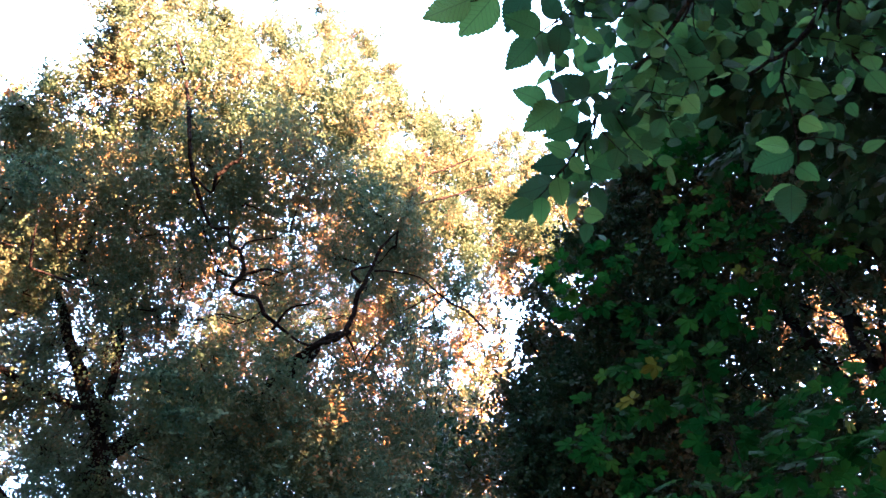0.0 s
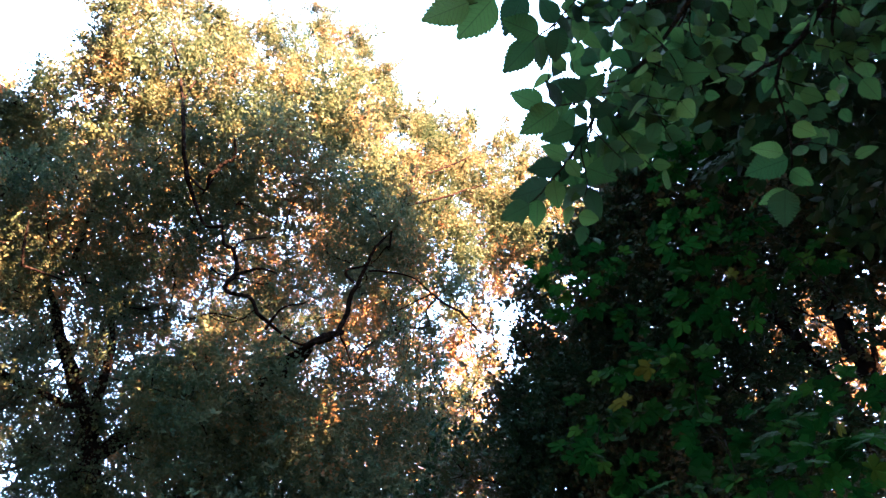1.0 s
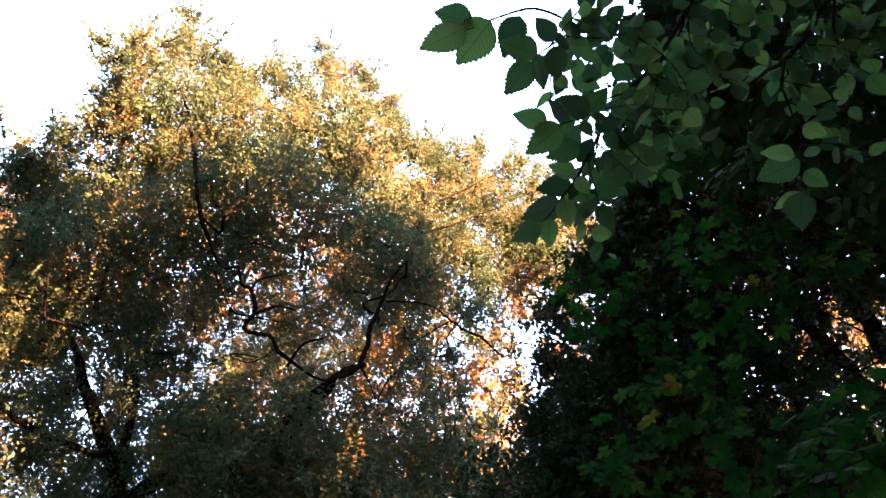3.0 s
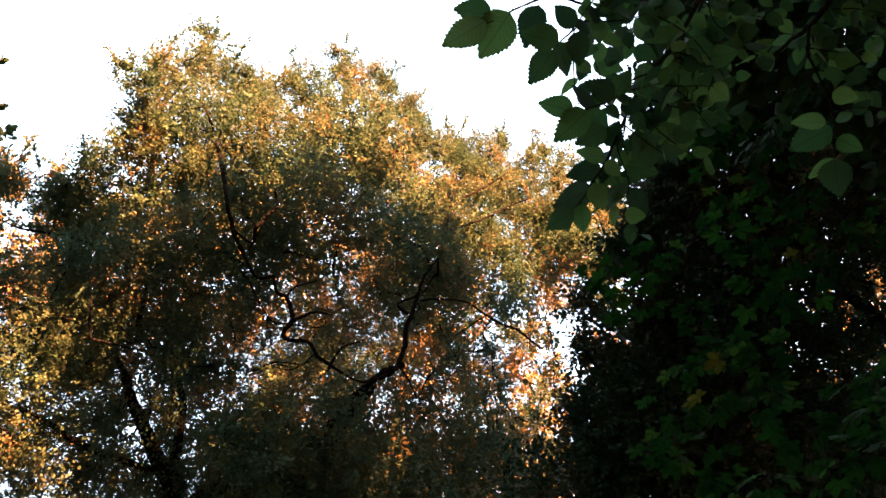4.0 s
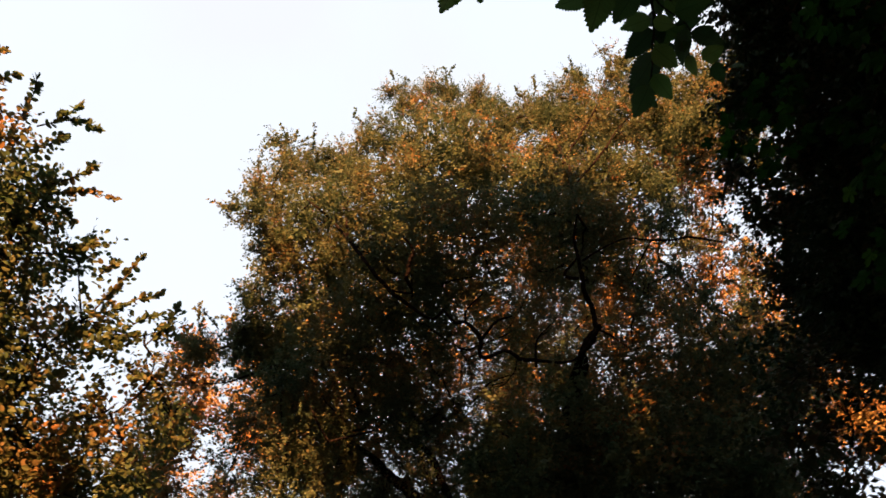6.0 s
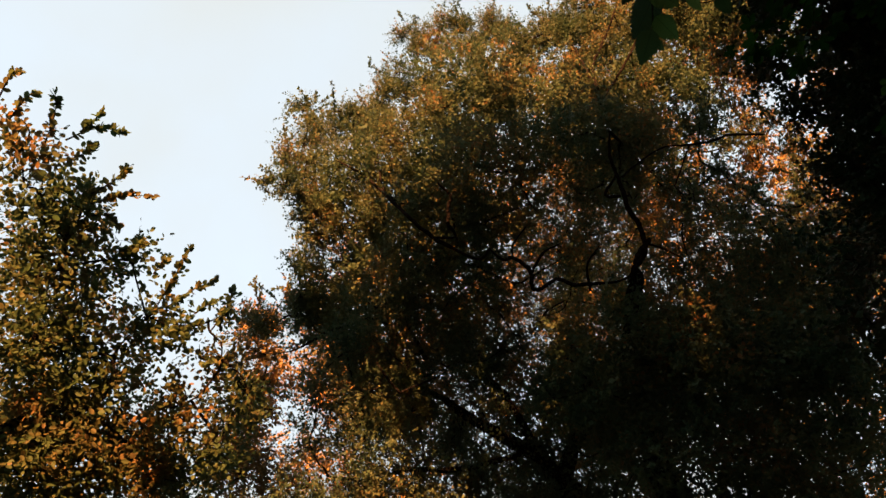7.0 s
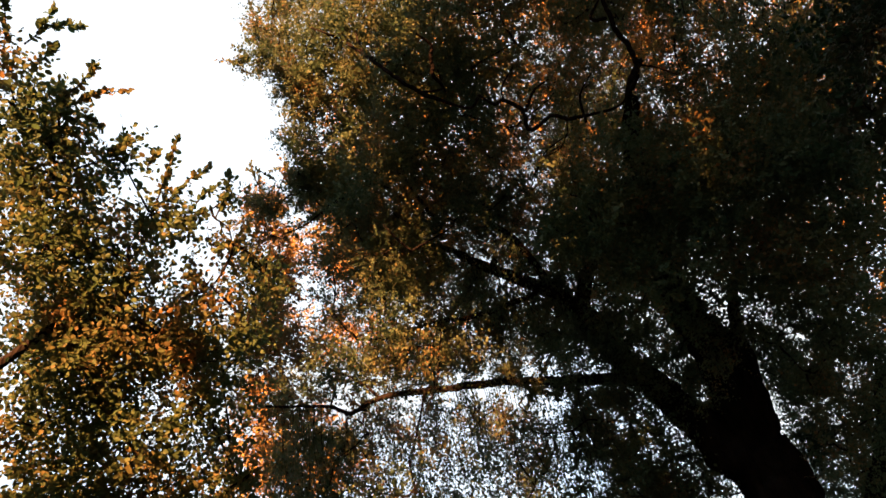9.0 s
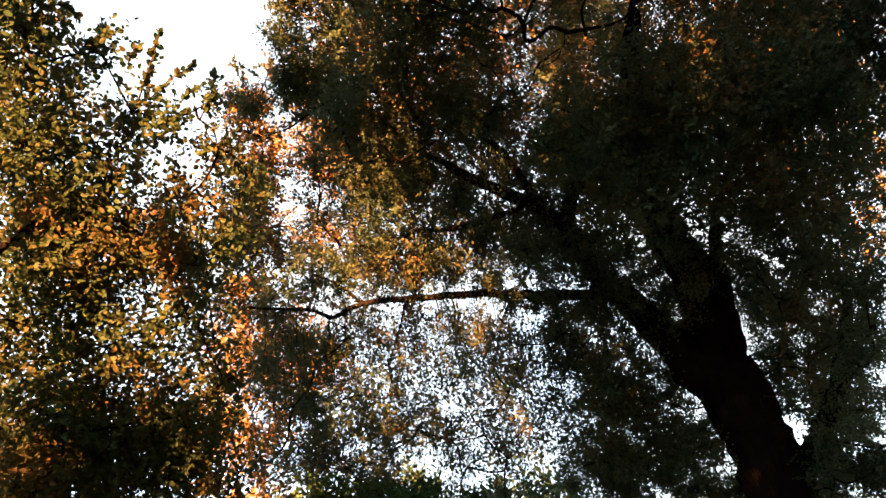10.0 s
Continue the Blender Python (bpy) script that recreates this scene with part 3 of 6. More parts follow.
CROWN_FINE_B = [
    (-6.57, 6.67, 6.52, 0.52, 0.18), (-5.92, 7.36, 6.38, 0.52, 0.16), (-5.27, 7.91, 6.27, 0.44, 0.18), (-4.7, 8.38, 6.07, 0.44, 0.6),
    (-6.3, 6.33, 7.29, 0.61, 0.4), (-5.37, 7.24, 7.18, 0.61, 0.4), (-3.09, 8.92, 6.47, 0.52, 0.5), (-2.45, 9.44, 5.81, 0.52, 0.5),
    (-2.57, 9.71, 5.04, 0.52, 0.5), (-2.07, 9.53, 5.82, 0.52, 0.5), (-7.47, 5.64, 6.5, 0.44, 0.6), (-7.02, 6.25, 6.43, 0.44, 0.27),
    (-6.49, 6.82, 6.42, 0.44, 0.27), (-5.97, 7.38, 6.27, 0.44, 0.18), (-5.51, 7.78, 6.2, 0.44, 0.14), (-5.03, 8.22, 5.99, 0.44, 0.7),
    (-4.65, 8.66, 5.54, 0.44, 0.7), (-5.07, 6.7, 7.89, 0.43, 0.5), (-4.95, 7.21, 7.41, 0.52, 0.6),
]
CROWN_FINE_C = [
    (-4.41, 7.7, 7.2, 0.52, 0.6), (-4.66, 7.79, 6.87, 0.52, 0.6), (-4.17, 7.5, 7.65, 0.35, 0.5), (-2.5, 7.83, 5.78, 0.38, 0.6),
    (-1.63, 8.39, 5.08, 0.53, 0.6), (-1.1, 8.46, 5.13, 0.53, 0.7), (-1.45, 8.18, 5.63, 0.45, 0.7), (-1.94, 8.04, 5.7, 0.3, 0.6),
    (-1.38, 8.71, 4.3, 0.45, 0.5),
]
CROWN_FINE = CROWN_FINE_A + CROWN_FINE_B + CROWN_FINE_C
CROWN_DEEP_A = [
    (-2.74, 4.64, 11.18, 1, 0.6), (-1.71, 4.93, 11.27, 1, 0.6), (-3.6, 5.03, 10.68, 0.91, 0.6), (-4.52, 4.97, 10.3, 0.91, 0.5),
    (-0.83, 5.4, 11.13, 0.82, 0.6), (-5.35, 4.8, 9.92, 0.82, 0.5), (-2.79, 5.71, 10.56, 0.82, 0.4), (-1.04, 6.16, 10.64, 0.82, 0.4),
    (-0.04, 6.06, 10.76, 0.63, 0.5), (-2, 3.92, 11.66, 0.73, 0.5), (-3.98, 3.79, 11.12, 0.73, 0.5), (-4.74, 4.01, 10.67, 0.82, 0.5),
    (-5.17, 5.22, 9.78, 0.82, 0.5), (-3.94, 5.84, 10.03, 0.73, 0.3), (-5.92, 4.68, 9.6, 0.73, 0.5), (-5.73, 4.07, 14.27, 0.9, 0.5),
    (-4.48, 4.76, 14.53, 0.9, 0.5), (-3.05, 4.69, 14.96, 0.78, 0.5), (-0.22, 6.28, 14.65, 0.9, 0.6),
]
CROWN_DEEP_B = [
    (0.94, 6.67, 14.42, 0.9, 0.6), (-1.73, 5.58, 14.85, 0.84, 0.6), (1.61, 7.29, 14.01, 0.72, 0.6), (-2.41, 6.99, 6.43, 0.73, 0.8),
    (-1.46, 7.31, 6.37, 0.73, 0.8), (-0.89, 7.76, 5.76, 0.73, 0.8), (-1.2, 6.75, 7.21, 0.73, 0.8), (-0.5, 7.13, 6.84, 0.73, 0.8),
    (-0.08, 7.53, 6.28, 0.65, 0.8), (-2.53, 6.4, 7.15, 0.58, 0.8), (-1.85, 6.16, 7.69, 0.58, 0.7), (-3.03, 6.13, 7.19, 0.44, 0.7),
    (-2.13, 7.15, 7.49, 0.7, 0.8), (-0.87, 7.29, 7.66, 0.78, 0.8), (-0.47, 7.96, 6.82, 0.78, 0.8), (0.31, 7.31, 7.73, 0.78, 0.8),
    (-1.74, 7.94, 6.55, 0.7, 0.8), (-2.86, 6.42, 7.98, 0.63, 0.3),
]
CROWN_DEEP = CROWN_DEEP_A + CROWN_DEEP_B
# leafy boughs in the lower crown: middle line and spread
BOUGHS = [
    (0.8, [(-6.15, 6.34, 8.58, 0.46), (-5.22, 6.35, 8.57, 0.42), (-4.34, 6.43, 8.63, 0.43), (-3.41, 6.44, 8.87, 0.40)]),
    (0.8, [(-6.21, 7.33, 8.29, 0.47), (-5.17, 7.34, 8.29, 0.47), (-4.13, 7.34, 8.29, 0.47), (-3.26, 7.30, 8.32, 0.40)]),
    (0.6, [(-7.94, 9.18, 10.55, 0.82), (-6.18, 9.13, 10.58, 0.93), (-4.48, 8.74, 10.83, 0.82), (-2.85, 8.54, 10.97, 0.72), (-1.46, 8.18, 11.19, 0.62)]),
    (1.0, [(-1.38, 5.31, 8.89, 0.37), (-0.59, 5.71, 8.87, 0.34), (0.10, 6.27, 8.74, 0.35), (0.38, 7.04, 8.48, 0.40)]),
    (0.7, [(-6.60, 9.26, 8.71, 0.54), (-5.47, 9.43, 8.61, 0.54), (-4.30, 9.28, 8.70, 0.54)]),
    (0.8, [(-4.46, 5.49, 8.14, 0.39), (-4.12, 6.34, 7.49, 0.43), (-3.92, 7.11, 6.79, 0.39), (-3.68, 7.67, 6.38, 0.35)]),
    (1.0, [(-1.66, 9.45, 6.31, 0.55), (-1.61, 10.13, 5.58, 0.47), (-1.85, 10.63, 4.75, 0.47), (-2.52, 10.97, 4.23, 0.40)]),
    (0.9, [(-6.66, 4.89, 6.83, 0.32), (-6.12, 6.13, 7.02, 0.38), (-5.36, 7.34, 7.10, 0.39), (-4.69, 8.42, 6.87, 0.40)]),
    (1.2, [(-3.60, 7.79, 6.86, 0.32), (-3.44, 8.61, 6.07, 0.32), (-3.36, 9.20, 5.46, 0.36)]),
    (1.1, [(-2.27, 9.39, 7.07, 0.50), (-2.38, 9.94, 6.31, 0.50), (-2.44, 10.54, 5.54, 0.46)]),
    (1.2, [(-1.63, 10.71, 6.15, 0.46), (-1.55, 11.33, 5.51, 0.50), (-1.92, 11.75, 4.65, 0.50), (-2.58, 11.87, 3.86, 0.50)]),
    (1.2, [(-2.55, 11.36, 5.21, 0.48), (-2.88, 11.85, 4.31, 0.48), (-3.24, 12.17, 3.57, 0.48)]),
    (1.2, [(-4.78, 8.11, 5.49, 0.41), (-4.59, 8.83, 4.84, 0.49), (-4.46, 9.48, 4.21, 0.45), (-4.25, 10.09, 3.71, 0.41)]),
    (1.2, [(-3.92, 8.88, 6.01, 0.34), (-3.86, 9.60, 5.22, 0.38), (-3.84, 10.16, 4.59, 0.34)]),
    (0.5, [(-5.10, 7.12, 5.59, 0.47), (-4.79, 7.82, 5.09, 0.55), (-4.40, 8.47, 4.72, 0.47), (-4.37, 9.29, 4.16, 0.48)]),
]

# the shaded boughs round the fork and low beside the trunk
LOW_BOUGHS = [
    (1.2, [(-5.11, 8.42, 6.08, 0.39), (-4.87, 9.02, 5.62, 0.42), (-4.87, 9.51, 5.05, 0.42), (-5.46, 9.38, 4.61, 0.44)]),
    (1.2, [(-4.33, 9.25, 5.53, 0.34), (-4.28, 9.71, 5.04, 0.36), (-4.23, 10.17, 4.56, 0.36), (-4.13, 10.54, 4.22, 0.33)]),
    (1.6, [(-6.04, 9.34, 4.44, 0.43), (-5.44, 10.08, 4.18, 0.44), (-4.71, 10.94, 3.90, 0.44), (-4.32, 11.52, 3.62, 0.44)]),
    (0.9, [(-2.61, 9.95, 6.44, 0.36), (-2.73, 10.36, 5.83, 0.39), (-2.86, 10.78, 5.22, 0.36), (-3.14, 11.10, 4.56, 0.34)]),
    (0.8, [(-2.13, 10.73, 5.63, 0.38), (-2.47, 11.18, 4.77, 0.40), (-2.63, 11.61, 4.10, 0.40)]),
    (1.6, [(-3.28, 10.89, 3.57, 0.36), (-2.83, 11.35, 3.47, 0.40), (-2.34, 11.73, 3.52, 0.40)]),
    (1.3, [(-4.69, 6.65, 6.37, 0.29), (-4.45, 7.21, 5.96, 0.29), (-3.99, 7.72, 5.83, 0.31), (-4.03, 8.05, 5.41, 0.28)]),
    (1.2, [(-3.57, 8.63, 6.84, 0.36), (-3.55, 9.29, 6.09, 0.34), (-3.42, 9.79, 5.63, 0.25)]),
    (1.0, [(-3.35, 7.11, 6.45, 0.30), (-3.43, 7.49, 5.92, 0.27), (-3.61, 7.77, 5.40, 0.22)]),
]


def along_boughs(boughs, seed, every=0.17):
    """Small tufts of leaves scattered round the middle line of every bough."""
    rng = np.random.default_rng(seed)
    out = []
    for den, rows in boughs:
        ln = smooth_line(rows, 8)
        for k in range(int(np.linalg.norm(np.diff(ln[:, :3], axis=0), axis=1).sum() / every)):
            x, y, z, r = ln[int(rng.integers(len(ln)))]
            d = unit(rng.standard_normal(3)) * r * rng.uniform(0.2, 1.0)
            out.append((x + d[0], y + d[1], z + d[2] * 0.8, r * rng.uniform(0.25, 0.5), den))
    return out


def hanging_strands(root, tops, seed, size, material, outline):
    """Thin twigs that hang from the boughs, with leaves all along them."""
    rng = np.random.default_rng(seed)
    inv = Matrix.Translation(-root.location)
    lines, P, A, F, S = [], [], [], [], []
    for rows, n, drop in tops:
        ln = smooth_line(rows, 8)
        for _ in range(n):
            x, y, z, r = ln[int(rng.integers(len(ln)))]
            a = np.array((x, y, z)) + rng.standard_normal(3) * np.array((r, r, r * 0.5)) * 0.6
            fall = drop * rng.uniform(0.35, 1.0)
            sway = rng.standard_normal(3) * 0.16 * fall
            e = a + np.array((sway[0], sway[1], -fall))
            st = smooth_line([(*a, 0.006), (*(a + (e - a) * 0.4 - sway * 0.4), 0.004), (*e, 0.0015)], 6)
            lines.append(st)
            for _ in range(int(fall * 3.2) + 1):
                c = st[int(rng.integers(3, len(st))), :3]
                m = int(rng.integers(9, 20))
                q = c + rng.standard_normal((m, 3)) * np.array((0.07, 0.07, 0.13))
                P.append(q)
                A.append(rng.standard_normal((m, 3)) * 0.6 + np.array((0, 0, -0.8)))
                F.append(unit(unit(rng.standard_normal(3)) + rng.standard_normal((m, 3)) * 0.5))
                S.append(size * rng.uniform(0.65, 1.2, m))
    wood = tubes("hanging_wood", lines, 4, rng)
    wood.transform(inv)
    part("hanging_wood", wood, MAT_TWIG, root, "", "stuff")
    me = leaves_mesh("hanging_foliage", np.vstack(P), np.vstack(A), np.vstack(F), np.concatenate(S), outline)
    me.transform(inv)
    part("hanging_foliage", me, material, root, "", "stuff")


TRUNK = [(-3.14, 9.18, 1.65, 0.46), (-3.11, 9.27, 2.34, 0.44), (-3.08, 9.28, 3.04, 0.425), (-3.06, 9.22, 3.8, 0.41), (-3.08, 9.08, 4.39, 0.41)]
STEM = [(-3.06, 9.2, 4.02, 0.33), (-2.98, 9.02, 4.82, 0.338), (-2.87, 8.67, 5.8, 0.297), (-2.81, 8.24, 6.65, 0.227), (-2.6, 7.8, 7.41, 0.165), (-2.28, 7.4, 8.02, 0.132), (-1.91, 7.01, 8.55, 0.099), (-1.59, 6.71, 8.93, 0.082)]
FORK = [(-3.12, 9.21, 3.89, 0.33), (-3.24, 8.98, 4.6, 0.305), (-3.47, 8.63, 5.29, 0.255), (-3.68, 8.27, 5.87, 0.206), (-3.85, 7.91, 6.37, 0.165), (-3.87, 7.43, 7.08, 0.115)]
ARM = [(-3.65, 7.99, 5.96, 0.105), (-4.56, 7.32, 6.26, 0.065), (-5.08, 6.85, 6.41, 0.057), (-5.43, 6.53, 6.46, 0.052), (-5.89, 6.08, 6.51, 0.048), (-6.32, 5.6, 6.52, 0.036), (-6.64, 5.33, 6.38, 0.032), (-6.78, 5.06, 6.49, 0.024), (-7.21, 4.34, 6.55, 0.016)]
SIDE = [(-2.91, 9.19, 4.27, 0.165), (-2.76, 8.95, 5.13, 0.124), (-2.54, 8.73, 5.82, 0.107), (-2.26, 8.46, 6.49, 0.074), (-1.74, 8.27, 7.03, 0.041)]
ARMB = [(-6.32, 5.6, 6.52, 0.032), (-6.4, 5.28, 6.77, 0.028), (-6.56, 4.92, 6.93, 0.02)]
DROP = [(-5.83, 6.01, 6.46, 0.028), (-6.11, 6.04, 6.06, 0.02), (-6.34, 6.03, 5.72, 0.012)]
DROPB = [(-5.72, 6.13, 6.44, 0.024), (-5.52, 6.06, 6.77, 0.02), (-5.29, 5.98, 7.1, 0.012)]
FARL = [(-2.91, 9.9, 3.53, 0.173), (-2.34, 9.95, 4.02, 0.147), (-1.79, 9.88, 4.74, 0.104), (-1.42, 9.73, 5.36, 0.061)]
LIMBI = [(-3.68, 8.27, 5.87, 0.206), (-3.85, 7.91, 6.37, 0.165), (-3.87, 7.43, 7.08, 0.115), (-4.54, 6.25, 7.95, 0.074), (-4.68, 5.93, 8.15, 0.045), (-4.9, 5.52, 8.34, 0.021)]
LIMBJ = [(-3.97, 7.21, 7.28, 0.066), (-3.99, 6.49, 8.07, 0.049), (-4.04, 6.21, 8.31, 0.033), (-3.93, 5.84, 8.69, 0.016)]
LIMBK = [(-4.28, 6.92, 7.41, 0.058), (-5.02, 6.44, 7.37, 0.049), (-5.47, 6.02, 7.41, 0.041), (-5.88, 5.72, 7.31, 0.033), (-6.27, 5.25, 7.36, 0.016)]
LIMBA = [(-3.85, 7.91, 6.37, 0.165), (-3.87, 7.43, 7.08, 0.115), (-3.07, 7.6, 8.16, 0.085), (-2.31, 7.12, 8.22, 0.062), (-1.71, 6.27, 8.1, 0.046), (-1.26, 5.66, 7.94, 0.04), (-0.97, 5.45, 7.9, 0.036)]
LIMBH = [(-2.72, 3.94, 8.49, 0.035), (-2.59, 3.82, 8.61, 0.031), (-2.49, 3.75, 8.68, 0.024), (-2.51, 3.56, 8.77, 0.017)]
LIMBF = [(-3.11, 4.21, 8.78, 0.04), (-3.19, 3.89, 8.93, 0.037), (-3.27, 3.67, 9.13, 0.033), (-3.48, 3.6, 9.66, 0.031), (-4.02, 3.74, 10.89, 0.027), (-3.93, 3.35, 10.59, 0.021), (-4.23, 3.24, 11.11, 0.013)]
LIMBG = [(-3.48, 3.6, 9.66, 0.02), (-3.75, 3.76, 10.76, 0.017), (-3.75, 3.72, 11.27, 0.014)]
LIMBB = [(-1.25, 5.62, 7.84, 0.042), (-1.05, 5.46, 7.82, 0.042), (-0.95, 5.26, 8.01, 0.042), (-0.94, 5.08, 8.15, 0.041), (-0.88, 4.96, 8.25, 0.038), (-0.81, 4.78, 8.39, 0.031), (-0.73, 4.58, 8.54, 0.024), (-0.58, 4.41, 8.66, 0.01)]
LIMBC = [(-0.92, 4.95, 8.25, 0.028), (-1.02, 4.89, 8.28, 0.028), (-1.03, 4.83, 8.32, 0.024), (-0.86, 4.79, 8.38, 0.017), (-0.77, 4.72, 8.43, 0.01)]
LIMBD = [(-1.97, 5.25, 7.77, 0.034), (-2.04, 5.14, 7.85, 0.034), (-2.14, 5.09, 7.85, 0.031), (-2.3, 5.06, 7.82, 0.034), (-2.36, 4.98, 7.86, 0.034), (-2.27, 4.88, 7.98, 0.038), (-2.33, 4.66, 8.11, 0.031), (-2.45, 4.6, 8.12, 0.028), (-2.5, 4.43, 8.22, 0.014)]
LIMBE = [(-2.26, 4.89, 7.97, 0.028), (-2.13, 4.86, 8.04, 0.024), (-2, 4.84, 8.09, 0.021), (-1.82, 4.89, 8.11, 0.01)]
LIMBR = [(-2.34, 4.65, 8.12, 0.021), (-2.25, 4.57, 8.21, 0.017), (-2.01, 4.54, 8.31, 0.01)]
LIMBZ = [(-1.85, 5.44, 7.72, 0.024), (-1.75, 5.29, 7.88, 0.021), (-1.66, 5.23, 7.95, 0.017), (-1.45, 5.2, 8.03, 0.01)]
LIMBT = [(-0.79, 4.85, 8.4, 0.021), (-0.59, 4.85, 8.43, 0.017), (-0.24, 4.87, 8.43, 0.014), (-0, 4.99, 8.35, 0.017), (0.23, 5.09, 8.27, 0.021), (0.41, 5.13, 8.23, 0.021), (0.69, 5.29, 8.08, 0.014)]
LIMBU = [(-0.37, 5.22, 8.16, 0.01), (-0.12, 5.08, 8.28, 0.014), (0.03, 5, 8.34, 0.014)]
LIMBW = [(-4.25, 4.61, 7.18, 0.021), (-4.27, 4.43, 7.31, 0.021), (-4.27, 4.24, 7.46, 0.01)]
LIMBX = [(-1, 5.47, 7.88, 0.017), (-0.89, 5.6, 7.79, 0.017), (-0.78, 5.76, 7.65, 0.01)]
LIMBM = [(-0.61, 5.12, 10.53, 0.034), (-0.57, 5.15, 11.17, 0.031), (-0.55, 5.18, 12.07, 0.029), (-0.54, 5.2, 12.85, 0.015)]
LIMBP = [(-0.57, 5.14, 10.91, 0.031), (-0.44, 5.18, 11.75, 0.033), (-0.19, 5.21, 12.11, 0.029), (0.11, 5.22, 12.56, 0.025), (0.38, 5.22, 12.98, 0.015)]
LIMBQ = [(-0.62, 5.13, 10.59, 0.03), (-0.23, 5.17, 10.95, 0.026), (0.08, 5.18, 11.25, 0.023), (0.36, 5.18, 11.57, 0.019), (0.7, 5.15, 11.79, 0.009)]
LIMBN = [(-6.02, 3.88, 8.57, 0.006), (-5.74, 4.12, 8.67, 0.018), (-5.27, 4.36, 8.89, 0.033), (-4.76, 4.72, 9.01, 0.041)]
LIMBO = [(-4.44, 5.3, 8.4, 0.04), (-4.32, 4.8, 8.83, 0.036), (-4.13, 4.79, 8.94, 0.032), (-3.94, 4.91, 8.97, 0.016)]
alder = tree("alder_tree", "tall spreading alder with olive and gold leaves, lit by low sun", (TRUNK[0][0], TRUNK[0][1], 0.0), TRUNK,
     [STEM, FORK, ARM, SIDE, ARMB, DROP, DROPB, FARL, LIMBA, LIMBB, LIMBC, LIMBD, LIMBE, LIMBF, LIMBG, LIMBH, LIMBI, LIMBJ, LIMBK, LIMBM, LIMBN, LIMBO, LIMBP, LIMBQ, LIMBR, LIMBZ, LIMBT, LIMBU, LIMBW, LIMBX],
     splinter(CROWN_TOP, 12, 5) + CROWN_SHADE + CROWN_LOW + splinter([(*c[:4], c[4] * 1.5) for c in CROWN_FINE], 13, 5) + along_boughs(BOUGHS, 14) + along_boughs(LOW_BOUGHS, 16, 0.05), 11, MAT_ALDER, 0.052, 1.98, LEAF_SMALL, inner=(CROWN_DEEP, 0.075, 3.6), gaps=1.0, upward=0.35, per=12, twig_r=0.0035, reach=0.36, fan=1)

HANGING = [
    (ARM, 80, 2.3), (LIMBK, 50, 1.2), (LIMBI[2:], 40, 1.1), (LIMBJ, 30, 1.0), (FORK[2:], 30, 1.2),
    ([(-7.6, 6.6, 6.9, 0.5), (-6.4, 7.9, 6.6, 0.5), (-5.2, 9.0, 6.2, 0.5)], 110, 2.6),
    ([(-0.59, 5.71, 8.87, 0.3), (0.1, 6.27, 8.74, 0.3), (0.38, 7.04, 8.48, 0.3)], 40, 1.2),
    ([(-6.2, 7.3, 8.3, 0.4), (-4.1, 7.3, 8.3, 0.4), (-3.3, 7.3, 8.3, 0.4)], 50, 1.1),
]
hanging_strands(alder, HANGING, 15, 0.05, MAT_ALDER, LEAF_SMALL)


def leafy_shoots(root, shoots, seed, size, material, outline, step=0.02):
    """Single shoots that stand out of the crown, leaf after leaf on both sides."""
    rng = np.random.default_rng(seed)
    inv = Matrix.Translation(-root.location)
    for s in shoots:
        ln = smooth_line([(*s[0:3], 0.009), (*s[3:6], 0.006), (*s[6:9], 0.002)], 8)
        wood = tubes("shoot", [ln], 5, rng)
        wood.transform(inv)
        sh = part("shoot", wood, MAT_TWIG, root)
        seg = np.linalg.norm(np.diff(ln[:, :3], axis=0), axis=1).sum()
        n = max(8, int(seg / step))
        u = np.sort(rng.uniform(0.12, 1, n)) * (len(ln) - 1)
        i = np.minimum(u.astype(int), len(ln) - 2)
        pos = ln[i, :3] + (ln[i + 1, :3] - ln[i, :3]) * (u - i)[:, None]
        ax = unit(ln[i + 1, :3] - ln[i, :3])
        al = unit(ax * 0.7 + unit(rng.standard_normal((n, 3))) * 0.9)
        fc = unit(np.array((0, -0.35, 0.25)) + rng.standard_normal((n, 3)) * 0.6)
        me = leaves_mesh("shoot_leaves", pos, al, fc, size * rng.uniform(0.75, 1.15, n), outline)
        me.transform(inv)
        part("shoot_leaves", me, material, sh, "", "stuff")


rng_lead = np.random.default_rng(17)
LEADERS = []
for x, y, z, r, den in CROWN_TOP:
    for _ in range(3):
        d = unit(rng_lead.standard_normal(3) * 0.6 + np.array((-0.05, -0.1, 0.9)))
        side = rng_lead.standard_normal(3) * 0.07
        c = np.array((x, y, z))
        e = r * rng_lead.uniform(1.1, 1.7) + 0.08
        LEADERS.append((*(c + d * r * 0.5), *(c + d * (r * 0.5 + e) / 2 + side), *(c + d * e)))
leafy_shoots(alder, LEADERS, 19, 0.058, MAT_ALDER, LEAF_SMALL, 0.011)

